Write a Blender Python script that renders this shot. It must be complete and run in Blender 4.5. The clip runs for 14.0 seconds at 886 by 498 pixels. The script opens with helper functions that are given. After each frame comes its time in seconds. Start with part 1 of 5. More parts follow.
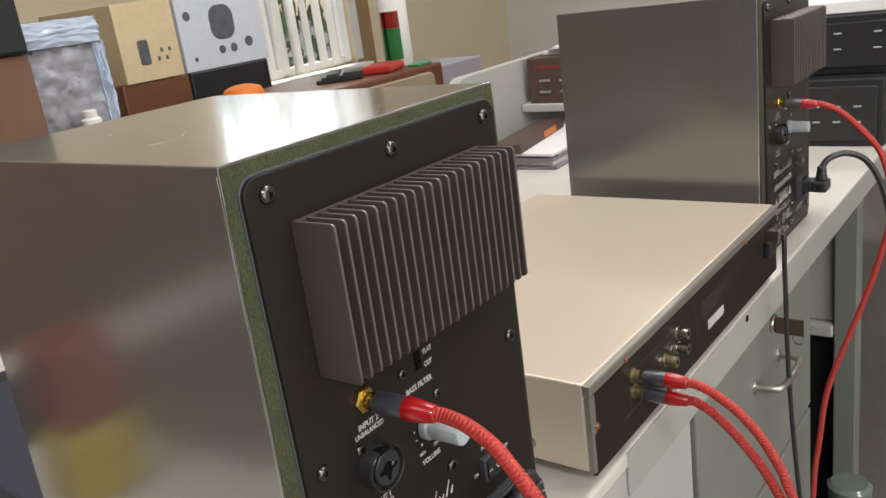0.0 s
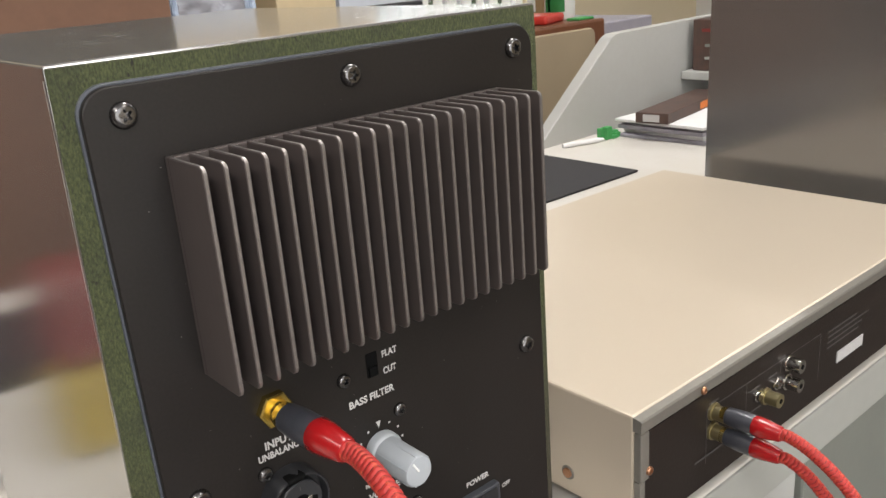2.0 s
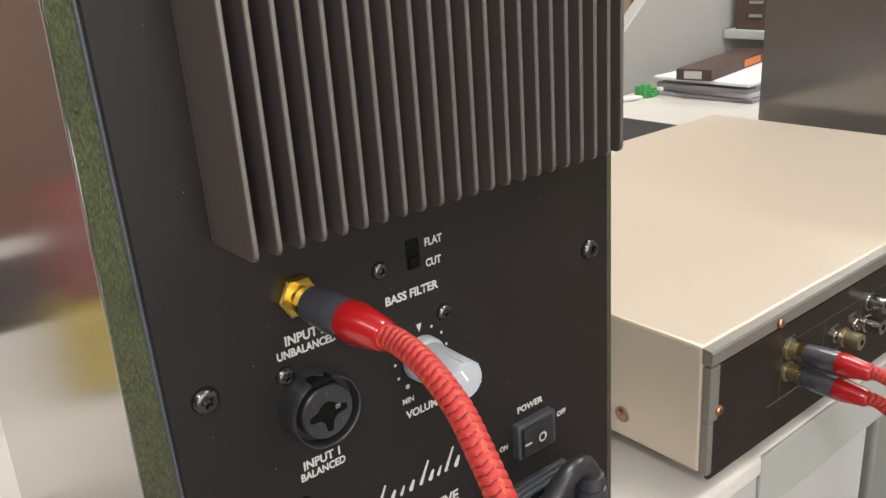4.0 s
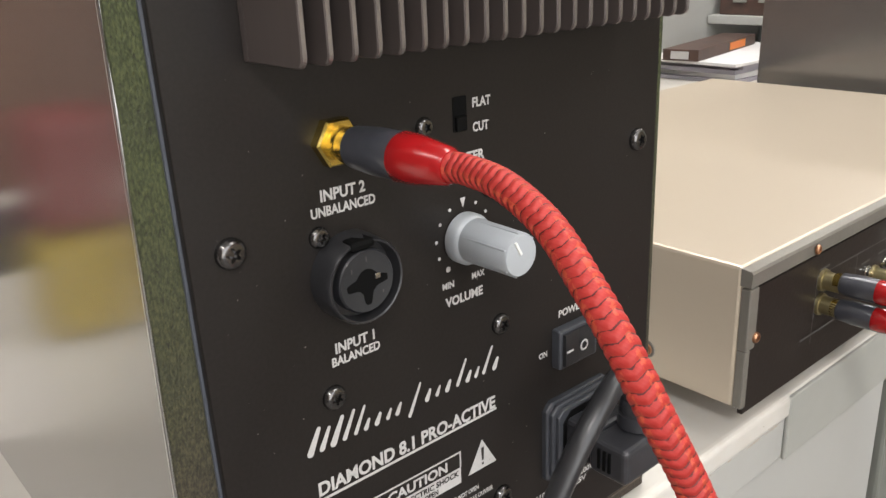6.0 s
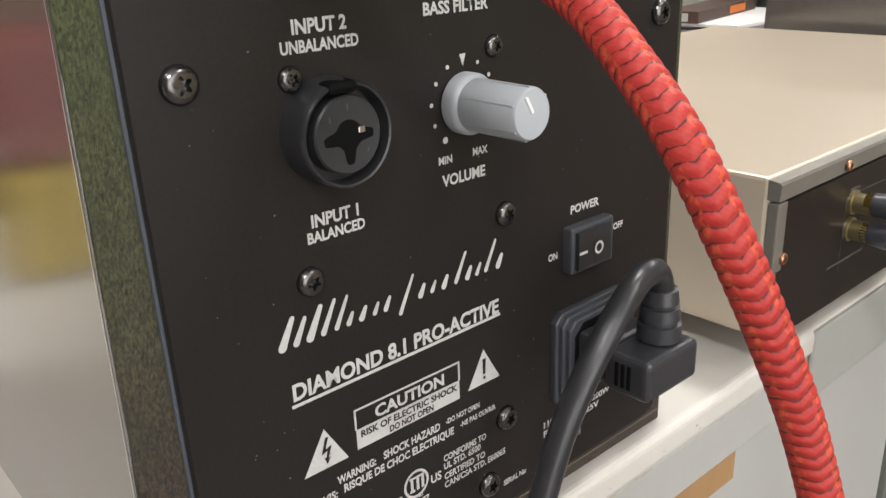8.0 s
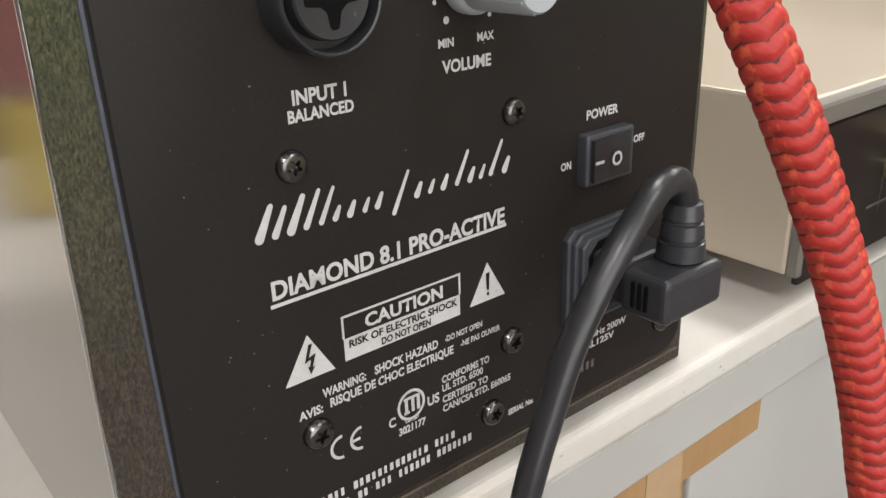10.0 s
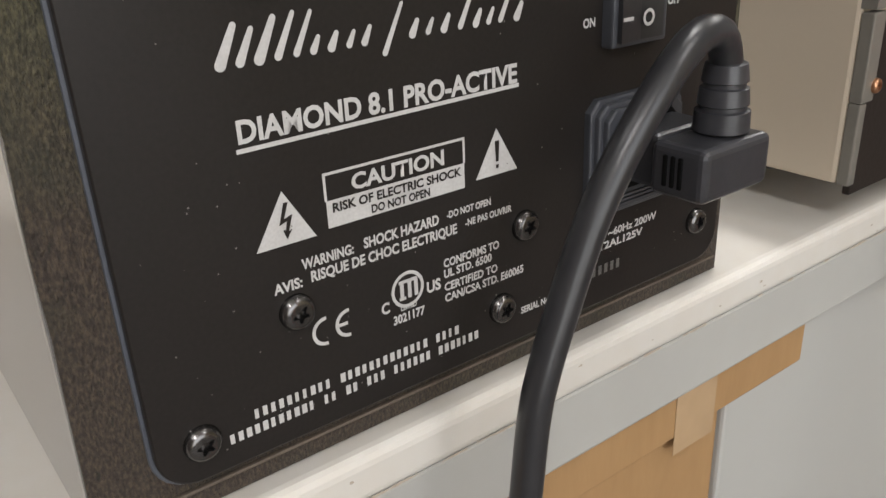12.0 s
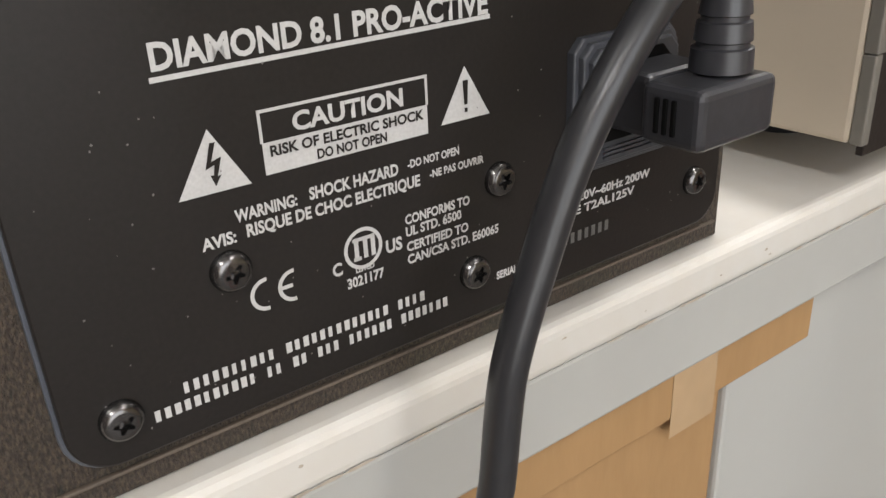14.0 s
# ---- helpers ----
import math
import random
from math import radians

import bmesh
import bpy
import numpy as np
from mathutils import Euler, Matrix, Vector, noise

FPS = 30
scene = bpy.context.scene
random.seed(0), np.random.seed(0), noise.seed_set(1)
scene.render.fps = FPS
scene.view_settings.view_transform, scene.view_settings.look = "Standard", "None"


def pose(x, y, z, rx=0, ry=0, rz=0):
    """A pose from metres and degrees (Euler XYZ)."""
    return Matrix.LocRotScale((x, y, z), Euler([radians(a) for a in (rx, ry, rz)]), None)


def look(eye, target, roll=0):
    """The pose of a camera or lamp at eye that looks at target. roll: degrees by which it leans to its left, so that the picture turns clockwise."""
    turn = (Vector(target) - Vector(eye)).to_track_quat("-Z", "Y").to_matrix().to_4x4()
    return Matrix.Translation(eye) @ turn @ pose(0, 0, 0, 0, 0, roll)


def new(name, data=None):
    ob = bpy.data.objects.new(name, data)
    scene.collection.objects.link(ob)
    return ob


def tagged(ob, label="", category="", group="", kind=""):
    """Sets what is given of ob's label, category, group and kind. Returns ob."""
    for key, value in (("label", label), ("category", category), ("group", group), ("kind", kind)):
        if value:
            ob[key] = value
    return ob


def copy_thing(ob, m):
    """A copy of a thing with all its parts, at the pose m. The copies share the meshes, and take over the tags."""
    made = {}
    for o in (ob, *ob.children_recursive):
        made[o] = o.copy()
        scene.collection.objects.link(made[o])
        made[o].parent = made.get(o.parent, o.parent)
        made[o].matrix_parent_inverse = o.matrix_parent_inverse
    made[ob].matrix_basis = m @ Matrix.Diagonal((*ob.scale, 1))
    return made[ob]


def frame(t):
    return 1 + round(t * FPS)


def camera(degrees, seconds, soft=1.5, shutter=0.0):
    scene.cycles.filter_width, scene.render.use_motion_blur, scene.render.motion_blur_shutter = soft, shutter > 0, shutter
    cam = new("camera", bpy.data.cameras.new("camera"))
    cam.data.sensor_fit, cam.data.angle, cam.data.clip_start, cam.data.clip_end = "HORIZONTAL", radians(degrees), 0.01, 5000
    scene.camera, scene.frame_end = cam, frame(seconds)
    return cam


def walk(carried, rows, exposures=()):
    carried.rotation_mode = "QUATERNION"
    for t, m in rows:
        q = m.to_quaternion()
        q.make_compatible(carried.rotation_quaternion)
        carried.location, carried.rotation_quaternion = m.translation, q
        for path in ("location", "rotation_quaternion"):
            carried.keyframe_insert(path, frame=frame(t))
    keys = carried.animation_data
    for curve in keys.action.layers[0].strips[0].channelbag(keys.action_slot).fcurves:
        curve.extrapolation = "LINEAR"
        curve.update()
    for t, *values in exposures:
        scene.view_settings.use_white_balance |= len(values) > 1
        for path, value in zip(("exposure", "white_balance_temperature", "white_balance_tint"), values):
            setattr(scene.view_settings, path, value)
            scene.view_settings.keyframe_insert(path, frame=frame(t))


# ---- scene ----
# seconds, eye in metres, heading (to the left of +y), pitch and lean in degrees
cam = camera(55.74, 14.0)
PATH = [
    (0, 0.26004, -0.19857, 1.25484, 38.768, -17.475, -8.019),
    (0.5, 0.25799, -0.16149, 1.24107, 42.596, -18.566, -6.869),
    (1, 0.26037, -0.10718, 1.24087, 45.706, -18.935, -5.717),
    (1.5, 0.25023, -0.07672, 1.22791, 48.613, -19.007, -4.781),
    (2, 0.24116, -0.06753, 1.21843, 50.491, -18.973, -4.480),
    (4.5, 0.19530, -0.05141, 1.15272, 52.226, -20.113, -4.182),
    (5, 0.18867, -0.04973, 1.13853, 51.393, -20.349, -3.444),
    (5.5, 0.18348, -0.05477, 1.12723, 50.828, -20.085, -2.987),
    (6, 0.17544, -0.06488, 1.12038, 49.756, -19.886, -2.565),
    (6.5, 0.16954, -0.06878, 1.11663, 48.866, -19.776, -2.299),
    (7, 0.16453, -0.06360, 1.10287, 48.301, -20.294, -2.063),
    (7.5, 0.15920, -0.05912, 1.08954, 48.683, -20.360, -2.241),
    (8, 0.15561, -0.05143, 1.07968, 49.179, -20.772, -2.386),
    (10.5, 0.14780, -0.03580, 1.04376, 51.886, -22.592, -2.223),
    (11, 0.14222, -0.03015, 1.03080, 52.668, -22.794, -2.574),
    (11.5, 0.14141, -0.02632, 1.02504, 52.958, -23.398, -2.477),
    (12, 0.14197, -0.02541, 1.01953, 53.419, -23.739, -2.543),
    (12.5, 0.13924, -0.02103, 1.01046, 53.637, -24.108, -2.533),
    (13, 0.13618, -0.01203, 1.00896, 53.902, -24.297, -2.859),
    (13.5, 0.13220, -0.01080, 1.00713, 53.956, -24.397, -2.916),
    (14, 0.13317, -0.00757, 1.00428, 53.996, -24.684, -2.754),
]


def aim(x, y, z, heading, pitch, lean):
    """A camera's pose from its eye and the three angles of its head."""
    h, p = radians(heading), radians(pitch)
    ahead = Vector((-math.sin(h) * math.cos(p), math.cos(h) * math.cos(p), math.sin(p)))
    return look((x, y, z), Vector((x, y, z)) + ahead, lean)


STOPS = ((0, -0.22), (0.5, -0.23), (1, -0.15), (1.5, -0.09), (2, -0.04), (4.5, 0.06), (7.5, -0.02), (10.5, -0.06), (12, -0.24), (13, -0.18), (14, -0.1))
walk(cam, [(t, aim(*row)) for t, *row in PATH], STOPS)

# ---- light ----
world = bpy.data.worlds.new("sky")
scene.world = world
world.use_nodes = True
wn = world.node_tree
sky = wn.nodes.new("ShaderNodeTexSky")
sky.sky_type = "NISHITA"
sky.sun_disc = False
sky.sun_elevation = radians(50)
sky.sun_rotation = radians(-60)
wn.nodes["Background"].inputs[1].default_value = 0.15
wn.links.new(sky.outputs[0], wn.nodes["Background"].inputs[0])
sun_data = bpy.data.lights.new("sun", "SUN")
sun_data.energy, sun_data.angle, sun_data.color = 5.0, radians(0.5), (1.0, 0.95, 0.88)
sun = new("sun", sun_data)
sun.matrix_world = look((-8, 4, 10), (-2.6, 2.6, 0))


def area(name, m, w, h, watts, color):
    data = bpy.data.lights.new(name, "AREA")
    data.shape, data.size, data.size_y, data.energy, data.color = "RECTANGLE", w, h, watts, color
    ob = new(name, data)
    ob.matrix_world = m
    return ob


CT = 0.90  # height of the counter's top
ROOF = 2.65
# unseen lamps, added; places and watts balance light on counter, panel and deck
LAMPS = [(-0.3, 0.75, 27), (1.5, 0.75, 16), (1.5, -1.2, 46), (-0.3, 2.7, 28), (-0.3, -1.2, 9)]
for lx, ly, watts in LAMPS:
    area("ceiling_lamp_light", pose(lx, ly, ROOF - 0.085, 0, 0, 0), 1.2, 0.26, watts, (1.0, 0.98, 0.965))
# daylight in the window's upper half; added light from an unseen doorway behind camera
area("window_daylight", look((-2.90, 2.56, 2.0), (0, 2.56, 1.6)), 0.86, 0.62, 17, (0.92, 0.97, 1.0))
area("front_fill_light", look((2.47, -0.5, 1.35), (0, -0.4, 1.1)), 2.3, 2.0, 54, (1.0, 0.978, 0.965))

# ---- materials ----


def material(name, base, rough=0.5, metal=0.0, grain=0.0, scale=60.0, wear=0.0, wear_scale=6.0, bump=0.0,
             stretch=(1, 1, 1), second=None, coat=0.0, emit=0.0, rough_var=0.0, coat_rough=0.03):
    """A surface with a fine grain and a coarse unevenness in colour, gloss and relief."""
    m = bpy.data.materials.new(name)
    m.use_nodes = True
    nt = m.node_tree
    b = nt.nodes["Principled BSDF"]
    b.inputs["Metallic"].default_value = metal
    b.inputs["Roughness"].default_value = rough
    b.inputs["Coat Weight"].default_value = coat
    b.inputs["Coat Roughness"].default_value = coat_rough
    co = nt.nodes.new("ShaderNodeTexCoord")
    mp = nt.nodes.new("ShaderNodeMapping")
    mp.inputs["Scale"].default_value = stretch
    nt.links.new(co.outputs["Object"], mp.inputs[0])
    fine = nt.nodes.new("ShaderNodeTexNoise")
    fine.inputs["Scale"].default_value, fine.inputs["Detail"].default_value = scale, 4
    nt.links.new(mp.outputs[0], fine.inputs["Vector"])
    broad = nt.nodes.new("ShaderNodeTexNoise")
    broad.inputs["Scale"].default_value, broad.inputs["Detail"].default_value = wear_scale, 3
    nt.links.new(co.outputs["Object"], broad.inputs["Vector"])
    c2 = second or tuple(v * 0.6 for v in base)

    def ramp(src, lo, hi):
        r = nt.nodes.new("ShaderNodeMapRange")
        r.inputs["From Min"].default_value, r.inputs["From Max"].default_value = 0.3, 0.7
        r.inputs["To Min"].default_value, r.inputs["To Max"].default_value = lo, hi
        nt.links.new(src, r.inputs["Value"])
        return r.outputs[0]

    def mixed(fac, a, bcol):
        x = nt.nodes.new("ShaderNodeMix")
        x.data_type = "RGBA"
        nt.links.new(fac, x.inputs[0])
        for sock, v in ((x.inputs[6], a), (x.inputs[7], bcol)):
            if isinstance(v, tuple):
                sock.default_value = (*v, 1)
            else:
                nt.links.new(v, sock)
        return x.outputs[2]

    col = mixed(ramp(fine.outputs[0], 0, grain), base, c2)
    col = mixed(ramp(broad.outputs[0], 0, wear), col, c2)
    nt.links.new(col, b.inputs["Base Color"])
    if rough_var:
        nt.links.new(ramp(broad.outputs[0], max(rough - rough_var, 0.02), rough + rough_var), b.inputs["Roughness"])
    if bump:
        bp = nt.nodes.new("ShaderNodeBump")
        bp.inputs["Strength"].default_value, bp.inputs["Distance"].default_value = bump, 0.001
        nt.links.new(fine.outputs[0], bp.inputs["Height"])
        nt.links.new(bp.outputs[0], b.inputs["Normal"])
    if emit:
        b.inputs["Emission Color"].default_value = (*base, 1)
        b.inputs["Emission Strength"].default_value = emit
    return m


def braid(name, red, dark, pitch):
    """Woven sleeve: dark zigzag threads round a red cord; u runs round it, v along it in metres."""
    m = bpy.data.materials.new(name)
    m.use_nodes = True
    nt = m.node_tree
    b = nt.nodes["Principled BSDF"]
    uv = nt.nodes.new("ShaderNodeUVMap")
    sep = nt.nodes.new("ShaderNodeSeparateXYZ")
    nt.links.new(uv.outputs[0], sep.inputs[0])

    def op(kind, a, bb=0.0):
        n = nt.nodes.new("ShaderNodeMath")
        n.operation = kind
        for i, v in enumerate((a, bb)):
            if isinstance(v, (int, float)):
                n.inputs[i].default_value = v
            else:
                nt.links.new(v, n.inputs[i])
        return n.outputs[0]

    zig = op("PINGPONG", op("MULTIPLY", sep.outputs[0], 4.0), 0.5)
    w = op("FRACT", op("ADD", op("DIVIDE", sep.outputs[1], pitch), op("MULTIPLY", zig, 0.75)))
    noise_n = nt.nodes.new("ShaderNodeTexNoise")
    noise_n.inputs["Scale"].default_value, noise_n.inputs["Detail"].default_value = 900, 3
    co = nt.nodes.new("ShaderNodeTexCoord")
    nt.links.new(co.outputs["Object"], noise_n.inputs["Vector"])
    edge = op("ADD", w, op("MULTIPLY", op("SUBTRACT", noise_n.outputs[0], 0.5), 0.5))
    dark_f = op("LESS_THAN", edge, 0.11)
    # a second, finer set of threads
    fine = op("FRACT", op("ADD", op("MULTIPLY", sep.outputs[0], 24.0), op("DIVIDE", sep.outputs[1], pitch * 0.5)))
    shade = op("ADD", op("MULTIPLY", fine, 0.35), op("MULTIPLY", noise_n.outputs[0], 0.5))
    mix1 = nt.nodes.new("ShaderNodeMix")
    mix1.data_type = "RGBA"
    nt.links.new(shade, mix1.inputs[0])
    mix1.inputs[6].default_value = (*red, 1)
    mix1.inputs[7].default_value = (red[0] * 1.2, red[1] * 2.4 + 0.012, red[2] * 1.8 + 0.010, 1)
    mix2 = nt.nodes.new("ShaderNodeMix")
    mix2.data_type = "RGBA"
    nt.links.new(dark_f, mix2.inputs[0])
    nt.links.new(mix1.outputs[2], mix2.inputs[6])
    mix2.inputs[7].default_value = (*dark, 1)
    # orange threads show where the ribs bend, dark loose ones beside them
    fleck = op("MULTIPLY", op("GREATER_THAN", zig, 0.36), op("GREATER_THAN", noise_n.outputs[0], 0.52))
    mix3 = nt.nodes.new("ShaderNodeMix")
    mix3.data_type = "RGBA"
    nt.links.new(op("MULTIPLY", fleck, 0.4), mix3.inputs[0])
    nt.links.new(mix2.outputs[2], mix3.inputs[6])
    mix3.inputs[7].default_value = (0.62, 0.13, 0.045, 1)
    nt.links.new(mix3.outputs[2], b.inputs["Base Color"])
    b.inputs["Roughness"].default_value = 0.6
    b.inputs["Sheen Weight"].default_value = 0.03
    b.inputs["Sheen Tint"].default_value = (1.0, 0.45, 0.4, 1)
    bp = nt.nodes.new("ShaderNodeBump")
    bp.inputs["Strength"].default_value, bp.inputs["Distance"].default_value = 0.55, 0.0005
    nt.links.new(op("ADD", op("MULTIPLY", op("SINE", op("MULTIPLY", w, math.pi)), 1.0), op("MULTIPLY", noise_n.outputs[0], 0.4)), bp.inputs["Height"])
    nt.links.new(bp.outputs[0], b.inputs["Normal"])
    return m


def fibreboard():
    """Raw edge of dyed fibreboard: green above, brown and darker towards the foot, with dark pores."""
    m = bpy.data.materials.new("dyed_fibreboard")
    m.use_nodes = True
    nt = m.node_tree
    b = nt.nodes["Principled BSDF"]
    b.inputs["Roughness"].default_value = 0.8
    co = nt.nodes.new("ShaderNodeTexCoord")
    sep = nt.nodes.new("ShaderNodeSeparateXYZ")
    nt.links.new(co.outputs["Object"], sep.inputs[0])

    def noise_of(scale, detail, stretch=None):
        n = nt.nodes.new("ShaderNodeTexNoise")
        n.inputs["Scale"].default_value, n.inputs["Detail"].default_value = scale, detail
        if stretch:
            mp = nt.nodes.new("ShaderNodeMapping")
            mp.inputs["Scale"].default_value = stretch
            nt.links.new(co.outputs["Object"], mp.inputs[0])
            nt.links.new(mp.outputs[0], n.inputs["Vector"])
        else:
            nt.links.new(co.outputs["Object"], n.inputs["Vector"])
        return n.outputs[0]

    def op(kind, a, c):
        n = nt.nodes.new("ShaderNodeMath")
        n.operation = kind
        n.use_clamp = True
        for i, v in enumerate((a, c)):
            if isinstance(v, (int, float)):
                n.inputs[i].default_value = v
            else:
                nt.links.new(v, n.inputs[i])
        return n.outputs[0]

    def mixed(fac, a, c):
        x = nt.nodes.new("ShaderNodeMix")
        x.data_type = "RGBA"
        nt.links.new(fac, x.inputs[0])
        for sock, v in ((x.inputs[6], a), (x.inputs[7], c)):
            if isinstance(v, tuple):
                sock.default_value = (*v, 1)
            else:
                nt.links.new(v, sock)
        return x.outputs[2]

    broad = noise_of(18, 4)
    green_share = op("MULTIPLY_ADD", sep.outputs[2], 9.0)
    green_share.node.inputs[2].default_value = -0.6
    green_share = op("ADD", green_share, op("MULTIPLY", op("SUBTRACT", broad, 0.5), 1.2))
    # fibres: dark ground, paler flecks of about a millimetre, fine pores
    ground_c = mixed(green_share, (0.025, 0.018, 0.0135), (0.036, 0.043, 0.016))
    fleck_c = mixed(green_share, (0.068, 0.049, 0.034), (0.078, 0.091, 0.034))
    grain = op("MULTIPLY_ADD", noise_of(1700, 4, (1, 1, 0.45)), 3.8)
    grain.node.inputs[2].default_value = -1.5
    col = mixed(grain, ground_c, fleck_c)
    col = mixed(op("MULTIPLY", op("SUBTRACT", noise_of(45, 4), 0.5), 2.2), col, (0.024, 0.027, 0.017))
    pores = noise_of(1500, 3, (1, 1, 0.55))
    col = mixed(op("MULTIPLY", op("SUBTRACT", 0.33, noise_of(640, 2, (1, 1, 0.4))), 14.0), col, (0.014, 0.014, 0.009))
    col = mixed(op("MULTIPLY", op("SUBTRACT", 0.42, pores), 5.0), col, (0.014, 0.014, 0.009))
    nt.links.new(col, b.inputs["Base Color"])
    bp = nt.nodes.new("ShaderNodeBump")
    bp.inputs["Strength"].default_value, bp.inputs["Distance"].default_value = 1.0, 0.0010
    nt.links.new(pores, bp.inputs["Height"])
    nt.links.new(bp.outputs[0], b.inputs["Normal"])
    return m


M_SILVER = material("silver_laminate", (0.29, 0.283, 0.28), 0.2, 0.75, 0.35, 90, 0.25, 4, 0.03, (0.12, 1, 6), (0.228, 0.222, 0.22), rough_var=0.035, coat=0.7, coat_rough=0.12)
M_SCUFF = material("scuffed_bare_laminate", (0.58, 0.56, 0.53), 0.6, 0, 0.4, 300, 0.3, 60)
M_LIP = material("dull_grey_metal", (0.22, 0.205, 0.18), 0.4, 0.4, 0.3, 300, 0.3, 20, 0.04, second=(0.16, 0.15, 0.13))
M_DIMINK = material("dim_grey_print", (0.085, 0.08, 0.075), 0.6, 0, 0.4, 1600, 0.3, 120)
# bluish highlight of the panel's bevel, put into a colour
M_EDGEGLINT = material("blue_grey_edge_glint", (0.075, 0.082, 0.098), 0.4, 0, 0.3, 300, 0.3, 30)
M_DUST = material("pale_dust", (0.20, 0.19, 0.18), 0.9, 0, 0.4, 900, 0.3, 60)
M_RIDGE = material("rubbed_brown_board", (0.13, 0.10, 0.075), 0.7, 0, 0.5, 900, 0.5, 60, 0.1, second=(0.05, 0.038, 0.03))
M_MDF = fibreboard()
M_PLATE = material("black_powder_coat", (0.0128, 0.0108, 0.0098), 0.39, 0, 0.5, 900, 0.35, 14, 0.035, second=(0.020, 0.0170, 0.0155), rough_var=0.05)
M_FIN = material("black_anodised_aluminium", (0.088, 0.072, 0.067), 0.42, 0.35, 0.3, 300, 0.3, 20, 0.05, (1, 1, 0.1), (0.098, 0.079, 0.073))
M_FINEDGE = material("fin_edge_highlight", (0.27, 0.245, 0.23), 0.42, 0.8, 0.5, 500, 0.4, 30, 0.05)
M_SCREW = material("black_zinc", (0.15, 0.145, 0.145), 0.22, 0.95, 0.3, 400, 0.3, 60, 0.05, second=(0.09, 0.085, 0.08))
M_BRASS = material("brass", (0.76, 0.58, 0.17), 0.26, 1.0, 0.3, 300, 0.3, 60, 0.05, second=(0.5, 0.33, 0.06))
M_SHELL = material("smoked_plastic_shell", (0.035, 0.037, 0.045), 0.28, 0.0, 0.4, 400, 0.3, 40, 0.05, second=(0.06, 0.06, 0.07), coat=0.3)
M_SLEEVE = material("glossy_red_plastic", (0.36, 0.008, 0.010), 0.25, 0, 0.3, 200, 0.2, 30, 0.03, coat=0.4)
M_BRAID = braid("red_woven_sleeve", (0.37, 0.012, 0.011), (0.085, 0.006, 0.006), 0.0022)
M_RUBBER = material("black_rubber", (0.019, 0.019, 0.021), 0.3, 0, 0.4, 300, 0.3, 30, 0.06, second=(0.030, 0.030, 0.032))
M_PLUG = material("charcoal_moulded_plastic", (0.024, 0.024, 0.027), 0.32, 0, 0.4, 300, 0.3, 30, 0.05, second=(0.044, 0.044, 0.05))
M_COPPER = material("coppered_screw", (0.50, 0.26, 0.15), 0.3, 0.9, 0.3, 300, 0.3, 60)
M_BLACK = material("black_plastic", (0.016, 0.016, 0.017), 0.34, 0, 0.4, 300, 0.3, 30, 0.05, second=(0.028, 0.028, 0.03))
M_BEZEL = material("dark_grey_plastic", (0.054, 0.057, 0.066), 0.4, 0, 0.4, 300, 0.3, 30, 0.05)
# Near-black for small parts and for holes, whose shade is put into this colour
M_SHADEBLACK = material("shade_black", (0.004, 0.004, 0.004), 0.7)
M_SHADEBLACK.node_tree.nodes["Principled BSDF"].inputs["Specular IOR Level"].default_value = 0.08
M_KNOB = material("grey_plastic", (0.40, 0.425, 0.45), 0.4, 0, 0.3, 200, 0.25, 40, 0.04, second=(0.35, 0.37, 0.385))
M_POINTER = material("white_pointer_paint", (0.80, 0.81, 0.78), 0.45, 0, 0.2, 300, 0.2, 60)
M_SOCKET = material("dark_moulded_face", (0.026, 0.027, 0.030), 0.42, 0, 0.4, 300, 0.4, 60, 0.05)
M_PRINT = material("white_screen_print", (0.52, 0.51, 0.50), 0.55, 0, 0.5, 1600, 0.3, 120, 0.0, second=(0.38, 0.37, 0.36))
M_PRINTDIM = material("faded_screen_print", (0.12, 0.115, 0.11), 0.55, 0, 0.5, 1600, 0.3, 120, 0.0)
M_CHAMP = material("champagne_paint", (0.535, 0.46, 0.362), 0.36, 0.3, 0.25, 500, 0.2, 3, 0.03, second=(0.51, 0.438, 0.342), rough_var=0.04)
M_REAR = material("brown_black_steel", (0.017, 0.0125, 0.0105), 0.45, 0.1, 0.4, 500, 0.3, 12, 0.08, second=(0.023, 0.018, 0.0155))
for m_dark in (M_PLATE, M_REAR):
    m_dark.node_tree.nodes["Principled BSDF"].inputs["Specular IOR Level"].default_value = 0.24
M_COUNTER = material("white_laminate", (0.59, 0.572, 0.535), 0.36, 0, 0.25, 140, 0.35, 7, 0.05, second=(0.53, 0.475, 0.40), rough_var=0.08)
M_FASCIA = material("off_white_paint", (0.40, 0.40, 0.378), 0.5, 0, 0.3, 80, 0.4, 9, 0.06, second=(0.36, 0.35, 0.325))
M_RIMCOVER = material("grey_rim_tone", (0.35, 0.352, 0.325), 0.42, 0, 0.3, 80, 0.4, 9, 0.05, second=(0.30, 0.302, 0.272))
M_ENDP = material("pale_grey_board", (0.40, 0.40, 0.38), 0.5, 0, 0.3, 80, 0.4, 5, 0.05, second=(0.39, 0.385, 0.36))
M_STEEL = material("pale_grey_enamel", (0.185, 0.193, 0.172), 0.36, 0, 0.2, 120, 0.3, 5, 0.04, second=(0.15, 0.157, 0.138), rough_var=0.06)
M_CARD = material("kraft_card", (0.36, 0.215, 0.095), 0.8, 0, 0.4, 160, 0.35, 12, 0.15, (1, 1, 0.3), (0.27, 0.155, 0.065))
M_TAPE = material("clear_tape", (0.45, 0.31, 0.18), 0.2, 0, 0.2, 100, 0.3, 20, 0.02)
